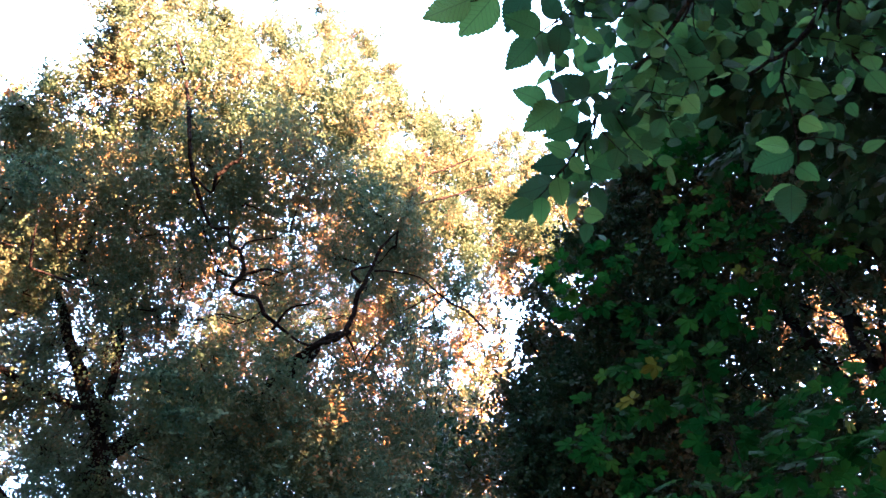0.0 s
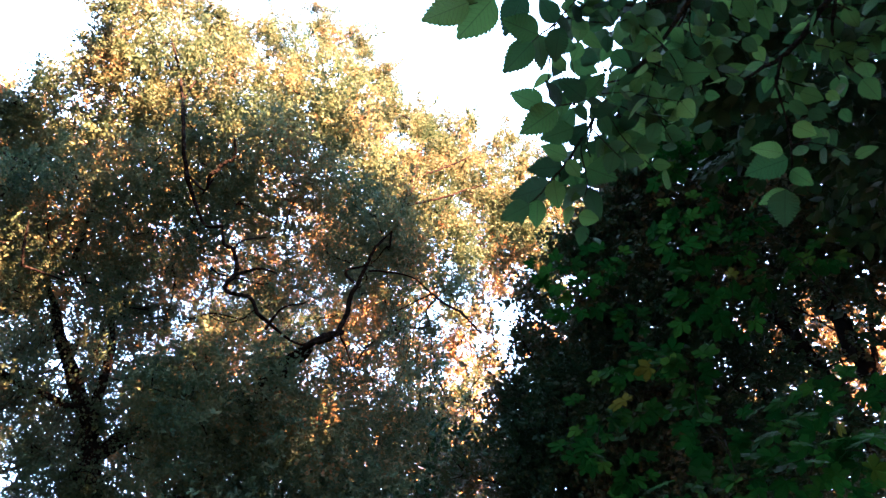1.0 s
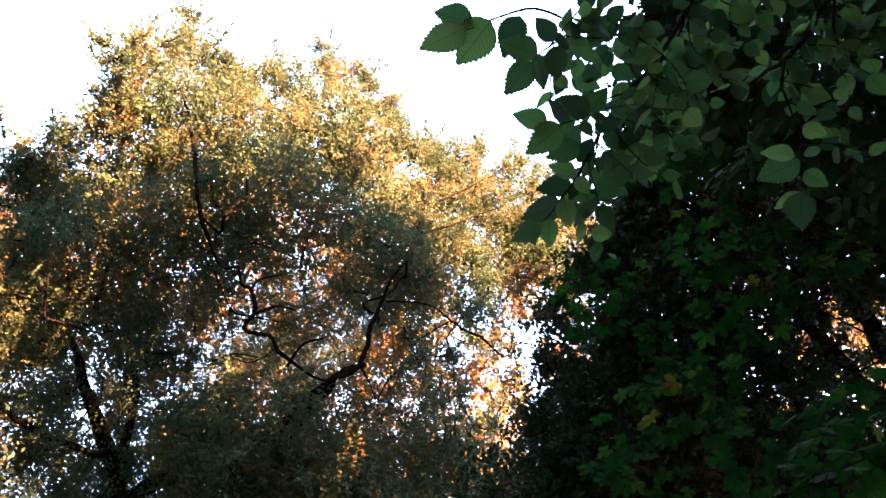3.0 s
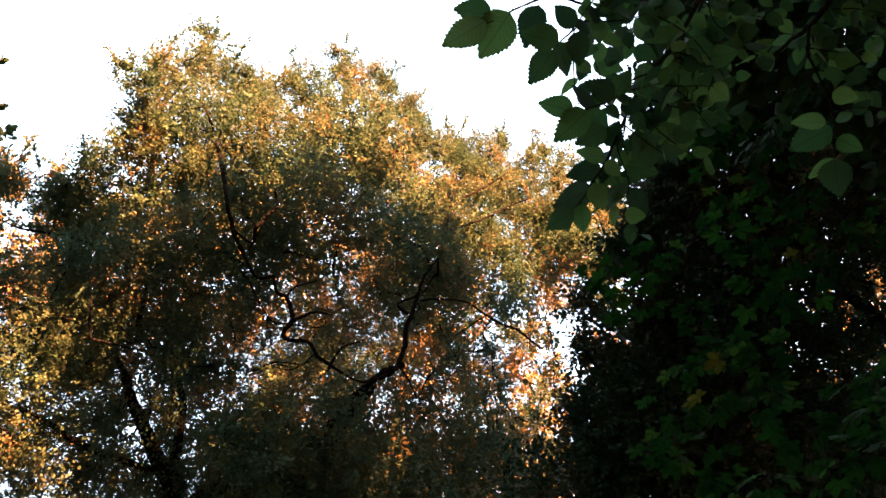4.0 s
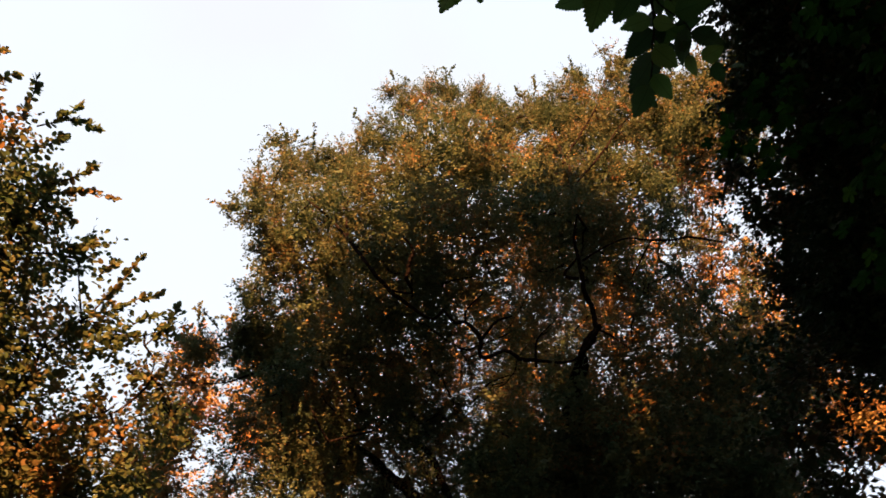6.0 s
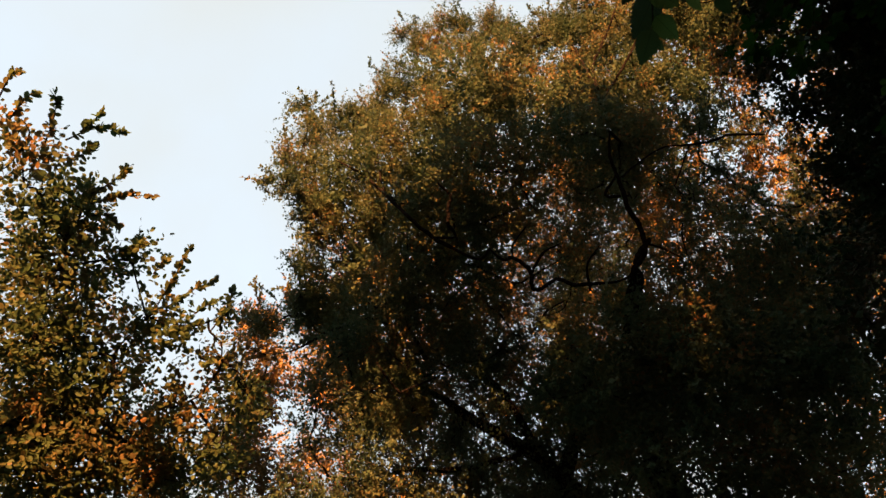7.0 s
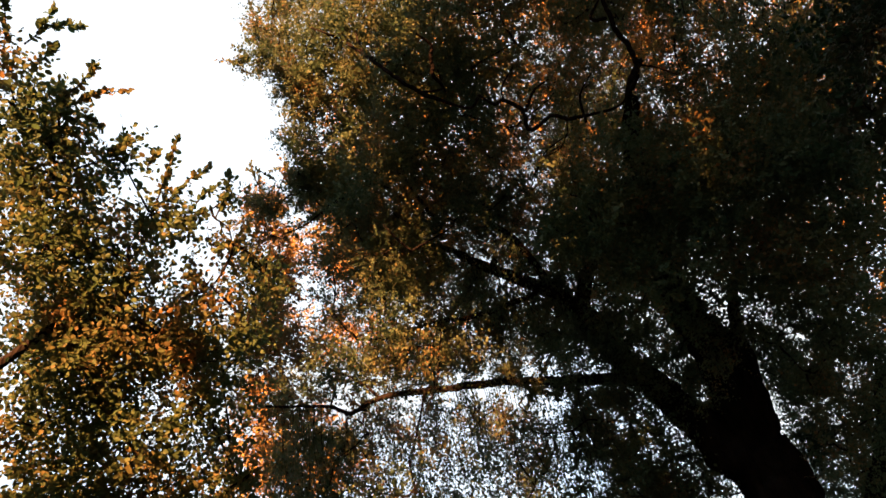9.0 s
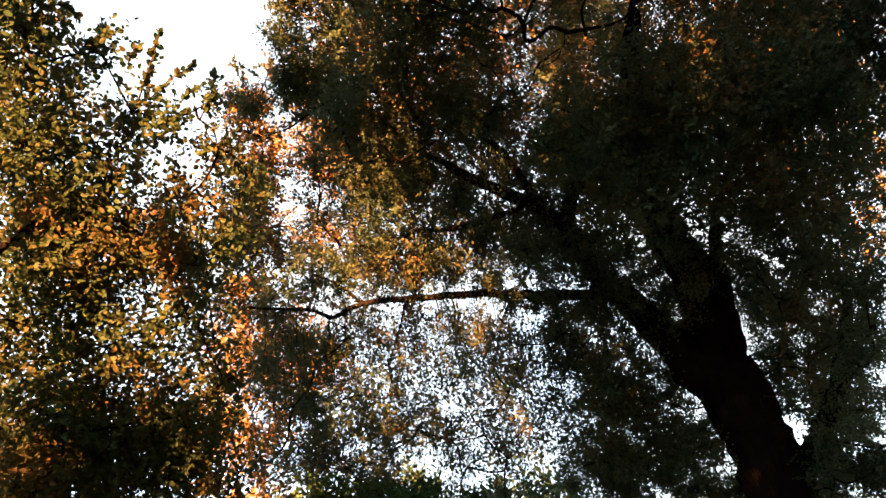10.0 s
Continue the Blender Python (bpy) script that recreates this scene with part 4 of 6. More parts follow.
# ---- the sunlit tree behind it ----
BACK_CROWN_A = [
    (-2.55, 8.85, 14.67, 0.73, 1), (-3.71, 9.43, 13.97, 0.73, 1), (-5.62, 9.03, 13.54, 0.66, 0.8), (-4.55, 10.61, 12.67, 0.73, 0.8),
    (-3.09, 10.97, 12.82, 0.73, 0.8), (0.89, 10.57, 13.56, 0.59, 0.6), (1.14, 12.19, 11.89, 0.73, 0.7), (-1.29, 10.02, 13.99, 0.79, 1),
    (-5.93, 10.09, 12.51, 0.59, 0.5), (-9.19, 7.35, 12.43, 0.79, 0.8), (-0.35, 9.45, 14.49, 0.79, 1), (1.61, 9.03, 14.69, 0.59, 0.8),
    (-8.42, 8.77, 12, 0.73, 0.7), (-7.02, 8.54, 13.16, 0.79, 0.8), (-7.46, 9.66, 11.93, 0.53, 0.3), (-2.08, 10.73, 13.27, 0.79, 0.7),
    (-4.03, 11.72, 11.71, 0.79, 0.8), (-0.11, 12.51, 11.56, 0.79, 0.8), (2.79, 9.98, 13.77, 0.79, 1),
]
BACK_CROWN_B = [
    (0.93, 9.98, 14.05, 0.59, 0.5), (1.52, 10.64, 13.43, 0.59, 0.5), (1.28, 11.28, 12.85, 0.59, 0.5), (-9.79, 6.38, 12.52, 0.59, 0.6),
    (-11.62, 8.09, 8.97, 0.79, 0.8), (-12.35, 7.1, 8.79, 0.79, 0.9), (-10.31, 7.89, 10.92, 0.79, 0.9), (-10.94, 6.66, 11.15, 0.79, 0.7),
    (-4.38, 10.47, 12.94, 0.79, 0.9), (-4.87, 9.33, 13.72, 0.79, 0.9), (-3.2, 10.95, 12.9, 0.79, 0.9), (-11.75, 9.3, 7.06, 0.79, 0.4),
    (-2.89, 14.78, 7.07, 0.79, 0.5), (-1.41, 14.5, 8.33, 0.79, 0.7), (-13.28, 6.74, 7.26, 0.79, 0.8), (-7.48, 4.46, 10.56, 0.51, 1.1),
    (-8.1, 4.72, 9.85, 0.62, 1), (-8.11, 5.18, 9.56, 0.62, 1.1), (-8.76, 5.02, 8.92, 0.72, 1.1),
]
BACK_CROWN_C = [
    (-8.61, 5.6, 8.68, 0.62, 1.1), (-9.26, 5.44, 7.92, 0.72, 1.1), (-9, 6.06, 7.74, 0.62, 1), (-9.63, 5.78, 6.97, 0.72, 1.1),
    (-9.27, 6.45, 6.85, 0.62, 1), (-10.02, 5.91, 6.01, 0.72, 1.1), (-9.64, 6.66, 5.78, 0.72, 1.1), (-10.14, 6.21, 5.22, 0.72, 1.1),
    (6.18, 5.97, 10.67, 0.82, 0.9), (6.65, 6.38, 10.03, 0.72, 0.9), (5.87, 7.07, 10.06, 0.62, 0.9), (5.51, 6.59, 10.67, 0.62, 0.9),
    (6.82, 5.64, 10.41, 0.62, 0.9), (4.73, 6.91, 10.87, 0.51, 1), (5.23, 7.58, 10.04, 0.62, 1), (4.21, 7.56, 10.61, 0.51, 0.8),
    (0.97, 8.57, 12.62, 0.58, 0.7), (0.62, 9.16, 12.16, 0.58, 0.7), (1.25, 9.4, 11.89, 0.52, 0.6),
]
BACK_CROWN_D = [
    (1.01, 9.92, 11.42, 0.58, 0.7), (1.17, 7.78, 13.17, 0.58, 0.8), (1.24, 10.48, 10.79, 0.58, 0.8),
]
BACK_BOUGHS = [
    (0.9, [(-6.43, 4.14, 10.51, 0.41), (-6.96, 4.16, 9.95, 0.41), (-7.15, 4.68, 9.15, 0.45), (-7.86, 4.81, 8.29, 0.45), (-8.50, 5.00, 7.42, 0.45)]),
    (0.8, [(6.2, 8.6, 11.5, 0.6), (6.9, 7.1, 12.5, 0.7), (7.8, 7.5, 12.2, 0.7), (8.6, 8.1, 11.8, 0.7)]),
    (0.7, [(6.2, 8.6, 11.5, 0.5), (7.2, 9.0, 11.2, 0.6), (8.6, 8.1, 11.8, 0.6)]),
    (1.0, [(1.21, 9.49, 10.35, 0.44), (1.30, 10.44, 9.80, 0.54), (1.54, 11.28, 9.34, 0.59), (2.10, 11.72, 9.20, 0.49), (2.73, 11.54, 9.44, 0.40)]),
    (0.8, [(1.35, 8.31, 11.69, 0.41), (1.47, 9.22, 11.17, 0.46), (1.50, 10.09, 10.65, 0.46)]),
]
# the same gold leaves low behind the thicket
BACK_LOW = [
    (1.2, [(1.07, 10.27, 10.44, 0.51), (1.55, 11.16, 10.01, 0.62), (2.27, 11.57, 9.91, 0.62), (3.39, 11.60, 10.14, 0.62)]),
    (1.2, [(0.90, 10.81, 9.49, 0.59), (1.47, 11.43, 9.23, 0.64), (2.15, 11.83, 9.14, 0.64), (3.16, 12.01, 9.25, 0.64)]),
    (1.2, [(2.63, 11.47, 10.65, 0.54), (3.00, 12.42, 10.15, 0.64), (3.48, 13.63, 9.53, 0.64)]),
]
BACK_CROWN = BACK_CROWN_A + BACK_CROWN_B + BACK_CROWN_C + BACK_CROWN_D + along_boughs(BACK_BOUGHS, 24) + along_boughs(BACK_LOW, 25, 0.07)
VEIL_A = [
    (-4.03, 6.53, 12.7, 1.45, 0.7), (-1.9, 6.56, 13.23, 1.33, 0.7), (-5.9, 6, 12.15, 1.33, 0.7), (-0.25, 6.96, 13.15, 1.22, 0.7),
    (-7.27, 6.4, 11, 1.22, 0.7), (-4.84, 7.85, 11.45, 1.22, 0.55), (-3.55, 10.62, 14.38, 1.54, 0.8), (-0.88, 8.8, 11.78, 1.33, 0.8),
    (-3.81, 9.53, 10.36, 1.33, 0.7), (-1.76, 10.07, 10.4, 1.33, 0.9), (-6.73, 7.4, 10.66, 1, 0.6), (0.15, 10.04, 10.61, 1.22, 0.7),
    (-7.66, 7.96, 9.36, 1.22, 0.6), (-5.59, 8.83, 10.14, 1, 0.4), (1.39, 6.88, 13.11, 0.89, 0.8), (-7.01, 6.67, 10.29, 1.18, 0.9),
    (-5.49, 7.51, 10.72, 1.18, 0.9), (-4.04, 9.51, 9.54, 1.39, 1.2), (-2.09, 10.18, 9.5, 1.5, 1.2),
]
VEIL_B = [
    (-0.92, 11.1, 8.42, 1.5, 1.1), (-3.98, 10.55, 8.12, 1.18, 1), (-2.19, 11.61, 7.09, 1.29, 0.5), (-8.41, 6.93, 8.65, 1.18, 0.6),
    (-6.92, 7.98, 9.18, 1.18, 0.35), (-5.6, 9.53, 8.45, 1.07, 0.35), (-9.53, 7.11, 6.74, 1.07, 0.8), (-2.61, 12.28, 5.02, 1.18, 0.35),
    (-7.4, 9.5, 6.44, 0.64, 0.5), (-0.71, 9.95, 10.05, 1.5, 1.2),
]
VEIL = [(*c[:4], c[4] * 1.6) for c in VEIL_A] + VEIL_B
tree("background_tree", "sunlit tree with orange-gold leaves behind the alder", (-4.2, 13.6, 0.0),
     [(-4.2, 13.6, 0.1, 0.3), (-4.25, 14.0, 3.5, 0.24), (-4.3, 12.8, 7.0, 0.18), (-4.6, 11.0, 10.5, 0.1)], [], BACK_CROWN + VEIL, 23, MAT_BACK, 0.086, 1.95, LEAF_SMALL, gaps=0.9, upward=0.35, per=12, reach=0.4)

# ---- the round-leaved sallow ----
LEFT_CROWN_A = [
    (-4.5, -0.07, 7.51, 0.34, 0.9), (-4.73, 0.31, 7.31, 0.49, 1), (-4.59, 0.64, 7.4, 0.28, 1), (-5.01, 0.84, 7, 0.56, 1),
    (-4.71, 1.29, 7.19, 0.28, 1), (-4.94, 1.71, 6.86, 0.31, 1), (-5.47, 1.01, 6.47, 0.56, 1), (-4.85, 2.01, 6.84, 0.28, 1),
    (-5.29, 1.7, 6.49, 0.53, 0.8), (-4.76, 2.52, 6.7, 0.31, 0.8), (-5.17, 2.42, 6.31, 0.37, 0.7), (-5.68, 1.67, 6.02, 0.56, 0.8),
    (-4.77, 2.91, 6.48, 0.25, 0.8), (-6, 1.51, 5.62, 0.56, 0.8), (-5.57, 2.44, 5.8, 0.49, 0.7), (-5.19, 2.9, 6.01, 0.37, 0.7),
    (-4.51, 2.31, 7.03, 0.2, 0.7), (-4.91, 0.68, 7.22, 0.49, 1), (-5.54, 1.01, 6.51, 0.56, 1),
]
LEFT_CROWN_B = [
    (-5.87, 1.61, 5.91, 0.56, 0.9), (-5.66, 2.28, 5.89, 0.49, 0.8), (-6.3, 1.56, 5.24, 0.56, 1), (-6.17, 2.25, 5.11, 0.56, 0.8),
    (-5.81, 2.81, 5.33, 0.43, 0.8), (-6.6, 1.78, 4.5, 0.56, 0.9), (-6.49, 2.37, 4.32, 0.56, 0.75), (-6.22, 2.95, 4.42, 0.49, 0.75),
    (-6.79, 1.95, 3.85, 0.49, 0.9), (-6.5, 2.8, 3.82, 0.49, 0.8), (-6.2, 3.45, 3.79, 0.37, 0.8), (-5.89, 3.31, 4.71, 0.31, 0.7),
]
LEFT_CROWN = LEFT_CROWN_A + [(*c[:4], c[4] * 1.5) for c in LEFT_CROWN_B]
SALLOW_DEPTH_A = [
    (-7.39, 2.13, 5.3, 0.85, 0.7), (-7.21, 3, 5.05, 0.78, 0.7), (-7.71, 2.39, 4.32, 0.85, 0.8), (-7.32, 3.44, 4.29, 0.71, 0.8),
    (-6.65, 3.56, 5.63, 0.5, 0.8), (-6.93, 2.14, 6.13, 0.71, 0.7), (-6.36, 3.09, 6.43, 0.35, 0.7), (-6.77, 1.37, 6.65, 0.71, 0.8),
    (-7.66, 2.1, 4.69, 0.85, 0.9), (-7.49, 2.87, 4.48, 0.85, 0.9), (-7.13, 3.66, 4.51, 0.64, 0.9), (-5.98, 0.84, 7.58, 0.78, 0.8),
    (-6.09, 1.79, 7.26, 0.64, 0.7), (-6.6, 1.62, 6.69, 0.78, 0.7), (-6.3, 2.57, 6.69, 0.64, 0.9), (-5.95, 3.29, 6.7, 0.57, 0.9),
    (-6.75, 2.1, 6.29, 0.78, 0.9), (-6.3, 3.26, 6.27, 0.64, 0.9), (-5.59, 3.27, 7.12, 0.43, 0.8),
]
SALLOW_DEPTH = SALLOW_DEPTH_A
LEFT_SHOOTS_A = [
    (-4.36, 0.06, 7.49, -4.11, -0.04, 7.67, -3.97, -0.15, 7.77), (-4.32, -0.29, 7.51, -4.17, -0.3, 7.62, -4.05, -0.28, 7.71), (-4.22, 0.16, 7.59, -4.03, 0.28, 7.72, -3.9, 0.49, 7.8), (-4.11, 0.21, 7.67, -3.98, 0.24, 7.76, -3.87, 0.25, 7.83),
    (-4.32, 0.29, 7.51, -4.16, 0.39, 7.63, -4.13, 0.35, 7.65), (-4.43, 0.62, 7.4, -4.25, 0.7, 7.53, -4.08, 0.73, 7.65), (-4.46, 0.7, 7.37, -4.32, 0.82, 7.47, -4.15, 1.07, 7.55), (-4.56, 0.73, 7.28, -4.48, 0.87, 7.33, -4.51, 1.03, 7.27),
    (-4.7, 1.1, 7.1, -4.53, 1.2, 7.22, -4.42, 1.35, 7.29), (-4.6, 1.5, 7.09, -4.5, 1.5, 7.18, -4.44, 1.53, 7.22),
]
LEFT_SHOOTS_B = [
    (-4.77, 1.7, 6.88, -4.49, 1.67, 7.14, -4.25, 1.64, 7.35), (-4.72, 1.78, 6.9, -4.52, 1.87, 7.05, -4.31, 2.01, 7.18), (-4.61, 2.25, 6.82, -4.41, 2.25, 7, -4.27, 2.19, 7.14), (-4.61, 2.03, 6.91, -4.5, 2.08, 6.99, -4.4, 2.16, 7.05),
    (-4.22, -0.46, 7.57, -4.04, -0.5, 7.7, -3.99, -0.46, 7.74),
]
LEFT_SHOOTS = LEFT_SHOOTS_A + LEFT_SHOOTS_B
s_base = (-7.2, -0.9, 0.0)
s_trunk = [(-7.2, -0.9, 0.1, 0.1), (-7.1, -0.6, 2.4, 0.085), (-6.6, 0.2, 4.4, 0.065), (-5.8, 1.3, 5.9, 0.035)]
sallow = tree("sallow_tree", "bushy round-leaved sallow with upright leafy shoots", s_base, s_trunk, [], LEFT_CROWN, 31, MAT_SALLOW, 0.07, 2.2, LEAF_ROUND, inner=([(*c[:4], c[4] * (1.7 if c[2] < 5.2 else 1.0)) for c in SALLOW_DEPTH], 0.075, 2.0), r0=0.03, stray=0.06, per=9, reach=0.4, upward=0.3)


leafy_shoots(sallow, LEFT_SHOOTS, 37, 0.07, MAT_SALLOW, LEAF_ROUND, 0.011)

# ---- the dark thicket tree ----
RIGHT_CROWN_A = [
    (1.05, 2.83, 6.19, 0.25, 1), (0.77, 3.14, 6.04, 0.19, 1), (1.28, 3.16, 5.9, 0.29, 1), (0.81, 3.47, 5.78, 0.2, 1),
    (1.18, 3.6, 5.58, 0.29, 1), (0.71, 3.78, 5.53, 0.19, 0.9), (1.03, 4, 5.22, 0.29, 1), (1.51, 3.84, 5.23, 0.29, 1),
    (1.63, 3.5, 5.51, 0.29, 1), (1.64, 2.77, 6.05, 0.36, 1), (1.55, 2.33, 6.33, 0.29, 1), (1.28, 2.24, 6.45, 0.18, 0.9),
    (1.91, 2.11, 6.3, 0.43, 1), (2.01, 1.57, 6.46, 0.45, 1), (2.42, 1.93, 6.14, 0.43, 1), (2.42, 1.25, 6.37, 0.5, 1),
    (2.8, 1.77, 5.97, 0.41, 1), (1.6, 1.48, 6.64, 0.36, 1), (2.02, 2.71, 5.93, 0.36, 0.5),
]
RIGHT_CROWN_B = [
    (2.35, 2.47, 5.9, 0.34, 1), (2.73, 2.17, 5.84, 0.34, 1), (2.02, 3.19, 5.58, 0.27, 0.4), (2.37, 3.05, 5.5, 0.23, 0.2),
    (1.97, 3.7, 5.15, 0.34, 1), (2.32, 3.55, 5.09, 0.27, 0.6), (2.59, 2.88, 5.49, 0.23, 0.2), (2.86, 2.81, 5.35, 0.23, 0.2),
    (2.69, 3.36, 5, 0.34, 1), (3, 3.16, 4.94, 0.36, 1), (2.96, 2.36, 5.57, 0.23, 0.25), (1.84, 0.96, 6.68, 0.45, 1),
    (0.81, 4.21, 5.03, 0.23, 0.9), (1.28, 1.68, 6.67, 0.25, 0.9), (2.64, 2.38, 5.78, 0.27, 0.35), (1.47, 1.96, 6.52, 0.27, 1),
    (1.24, 1.93, 6.59, 0.16, 0.9), (1.67, 1.86, 6.49, 0.25, 1), (2.91, 2.22, 5.69, 0.25, 0.9),
]
RIGHT_CROWN_C = [
    (2.95, 2.03, 5.76, 0.23, 1), (1.8, 3, 5.83, 0.27, 1), (2.84, 2.43, 5.62, 0.18, 0.3), (1.28, 2.43, 6.34, 0.2, 1),
    (1.19, 2.7, 6.22, 0.23, 1), (1.42, 2.13, 6.44, 0.15, 1), (1.05, 2.82, 6.18, 0.16, 0.9), (0.75, 3.83, 5.45, 0.2, 0.9),
    (1.12, 4.07, 5.11, 0.34, 1), (1.54, 3.72, 5.32, 0.41, 1), (1.55, 4.11, 4.89, 0.36, 1), (2.03, 3.61, 5.19, 0.41, 1),
    (2.02, 3.99, 4.78, 0.41, 1), (2.47, 3.2, 5.3, 0.41, 0.5), (2.39, 3.7, 4.86, 0.41, 1), 
    (1.14, 4.52, 4.54, 0.41, 1), (0.46, 4.21, 5.11, 0.18, 0.8), 
]
RIGHT_CROWN_D = [
    (1.45, 4.34, 4.67, 0.41, 1), (0.88, 4.04, 5.22, 0.32, 0.9), (1.33, 3.8, 5.34, 0.41, 1), (1.46, 4.15, 4.91, 0.41, 1),
    (1.96, 3.01, 5.76, 0.5, 1), (1.39, 3.18, 5.86, 0.36, 1), (1.82, 2.51, 6.12, 0.5, 1), (1.8, 3.64, 5.31, 0.41, 1),
]
RIGHT_CROWN = RIGHT_CROWN_A + RIGHT_CROWN_B + RIGHT_CROWN_C + RIGHT_CROWN_D
# inner clumps; the forward ones overhead are unseen, added to darken the thicket
THICKET_DEPTH_A = [
    (3.58, 3.6, 7.11, 0.49, 0.25), (3.46, 4.06, 6.86, 0.49, 0.25), (4, 3.61, 6.81, 0.43, 0.25), (2.18, 3.48, 7.87, 0.8, 1),
    (3.05, 2.57, 7.94, 0.93, 1), (3.56, 1.88, 7.92, 0.93, 1), (2.4, 2.02, 8.4, 0.74, 1), (3.78, 2.79, 7.44, 0.74, 1),
    (1.61, 4.55, 7.33, 0.62, 1), (2.4, 4.84, 6.79, 0.8, 1), (1.63, 5.4, 6.53, 0.62, 1), (2.84, 4.15, 7.16, 0.56, 0.35),
    (3.17, 5.02, 6.17, 0.74, 1), (3.92, 4.63, 6, 0.8, 1), (1.54, 0.62, 7.88, 0.8, 1), (2.3, 0.35, 7.66, 0.8, 1),
    (3.04, 0.4, 7.32, 0.8, 1), (3.72, 0.98, 6.83, 0.8, 1), (3.97, 1.87, 6.38, 0.8, 1),
]
THICKET_DEPTH_B = [
    (4.12, 2.73, 5.81, 0.8, 1), (1.67, -0.3, 7.87, 0.8, 1), (2.55, -0.42, 7.56, 0.8, 1), (3.41, 0.13, 7.12, 0.8, 1),
    (3.24, 3.55, 7.33, 0.68, 0.4), (3.07, 3.16, 7.64, 0.56, 0.8), (3.34, 3.96, 6.99, 0.56, 0.35), (1.85, 3.56, 7.91, 0.56, 1),
    (2.02, 3.13, 8.08, 0.37, 1), (1.7, 5.06, 6.84, 0.74, 1), (2.58, 4.7, 6.82, 0.87, 1), (3.21, 4.72, 6.44, 0.87, 1),
    (1.98, 5.57, 6.2, 0.8, 1), (2.9, 5.33, 5.98, 0.87, 1), (0.74, 6.09, 6.78, 0.53, 0.8), 
    (1.23, 5.87, 6.94, 0.46, 0.8), (0.35, 6.54, 6.26, 0.53, 0.7), 
]
THICKET_DEPTH_C = [
    (1.44, 6.66, 5.7, 0.6, 0.6), (0.85, 6.5, 6.3, 0.45, 0.2), (0.73, 6.75, 5.9, 0.5, 0.22), (2.4, 4.52, 7.73, 0.99, 1), (1.64, 5.38, 7.28, 0.73, 1),
    (2.23, 5.67, 6.79, 0.92, 1),
]
THICKET_SKIRT = [(0.9, [(1.25, 6.43, 6.55, 0.36), (1.62, 6.39, 6.33, 0.47), (2.30, 6.19, 6.06, 0.45), (3.01, 5.89, 5.86, 0.42), (3.65, 5.68, 5.84, 0.41)]), (0.9, [(1.74, 7.03, 5.94, 0.53), (2.67, 6.60, 5.61, 0.49), (3.53, 6.27, 5.45, 0.46)]), (0.9, [(0.30, 7.11, 6.08, 0.26), (0.61, 7.42, 6.01, 0.29), (0.97, 7.60, 6.03, 0.29), (1.43, 7.74, 6.09, 0.29)])]
THICKET_DEPTH = THICKET_DEPTH_A + THICKET_DEPTH_B + THICKET_DEPTH_C + along_boughs(THICKET_SKIRT, 44, 0.12)
RT_A = [(4.24, 3.88, 5.58, 0.115), (4.01, 3.73, 5.94, 0.095), (3.79, 3.53, 6.29, 0.081), (3.57, 3.29, 6.63, 0.069), (3.37, 3.08, 6.89, 0.049), (3.16, 2.85, 7.15, 0.032)]
RT_B = [(3.64, 3.71, 5.48, 0.08), (3.33, 3.49, 5.94, 0.064), (3.05, 3.3, 6.29, 0.054), (2.82, 3.16, 6.52, 0.04), (2.58, 3, 6.74, 0.021)]
RT_C = [(3.16, 3.65, 5.94, 0.043), (2.88, 3.9, 5.92, 0.037), (2.6, 4.04, 5.96, 0.027), (2.29, 4.04, 6.13, 0.013)]
RT_D = [(3, 3.25, 6.08, 0.036), (2.95, 3.04, 6.25, 0.031), (2.88, 2.88, 6.4, 0.016)]
RT_E = [(2.86, 3.09, 6.14, 0.036), (2.52, 3.2, 6.26, 0.02), (1.89, 3.37, 6.44, 0.018), (1.49, 3.55, 6.45, 0.015), (1.17, 3.39, 6.65, 0.008)]
RT_F = [(3.9, 3.62, 6.13, 0.043), (3.82, 3.32, 6.42, 0.035), (3.77, 3.1, 6.61, 0.023)]
r_base = (RT_A[0][0], RT_A[0][1], 0.0)
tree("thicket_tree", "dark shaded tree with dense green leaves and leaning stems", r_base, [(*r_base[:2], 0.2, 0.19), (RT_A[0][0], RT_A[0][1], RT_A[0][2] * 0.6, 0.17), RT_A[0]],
     [RT_A, RT_B, RT_C, RT_D, RT_E, RT_F], RIGHT_CROWN, 41, MAT_LEAF_SHADED, 0.055, 3.9, LEAF_SMALL, r0=0.02, twig_r=0.0025, reach=0.28, per=12, inner=(THICKET_DEPTH, 0.1, 3.9))


# ---- the near elm branch ----
LEAVES_TIP_A = [
    (-0.024, 0.378, 3.266, -0.125, 0.428, 3.225), (0.034, 0.363, 3.294, -0.037, 0.472, 3.291), (-0.008, 0.378, 3.315, -0.103, 0.363, 3.334), (0.104, 0.356, 3.342, 0.076, 0.457, 3.332),
    (0.152, 0.425, 3.26, 0.063, 0.407, 3.277), (0.143, 0.449, 3.28, 0.088, 0.528, 3.26), (0.156, 0.435, 3.307, 0.182, 0.511, 3.277), (0.196, 0.397, 3.25, 0.198, 0.471, 3.218),
    (0.187, 0.394, 3.277, 0.138, 0.342, 3.275), (0.197, 0.59, 3.242, 0.11, 0.564, 3.234), (0.245, 0.592, 3.261, 0.2, 0.546, 3.308), (0.229, 0.575, 3.205, 0.156, 0.655, 3.202),
    (0.293, 0.551, 3.229, 0.224, 0.521, 3.262), (0.298, 0.552, 3.253, 0.333, 0.494, 3.271), (0.295, 0.539, 3.194, 0.327, 0.537, 3.188),
]
LEAVES_TIP = LEAVES_TIP_A
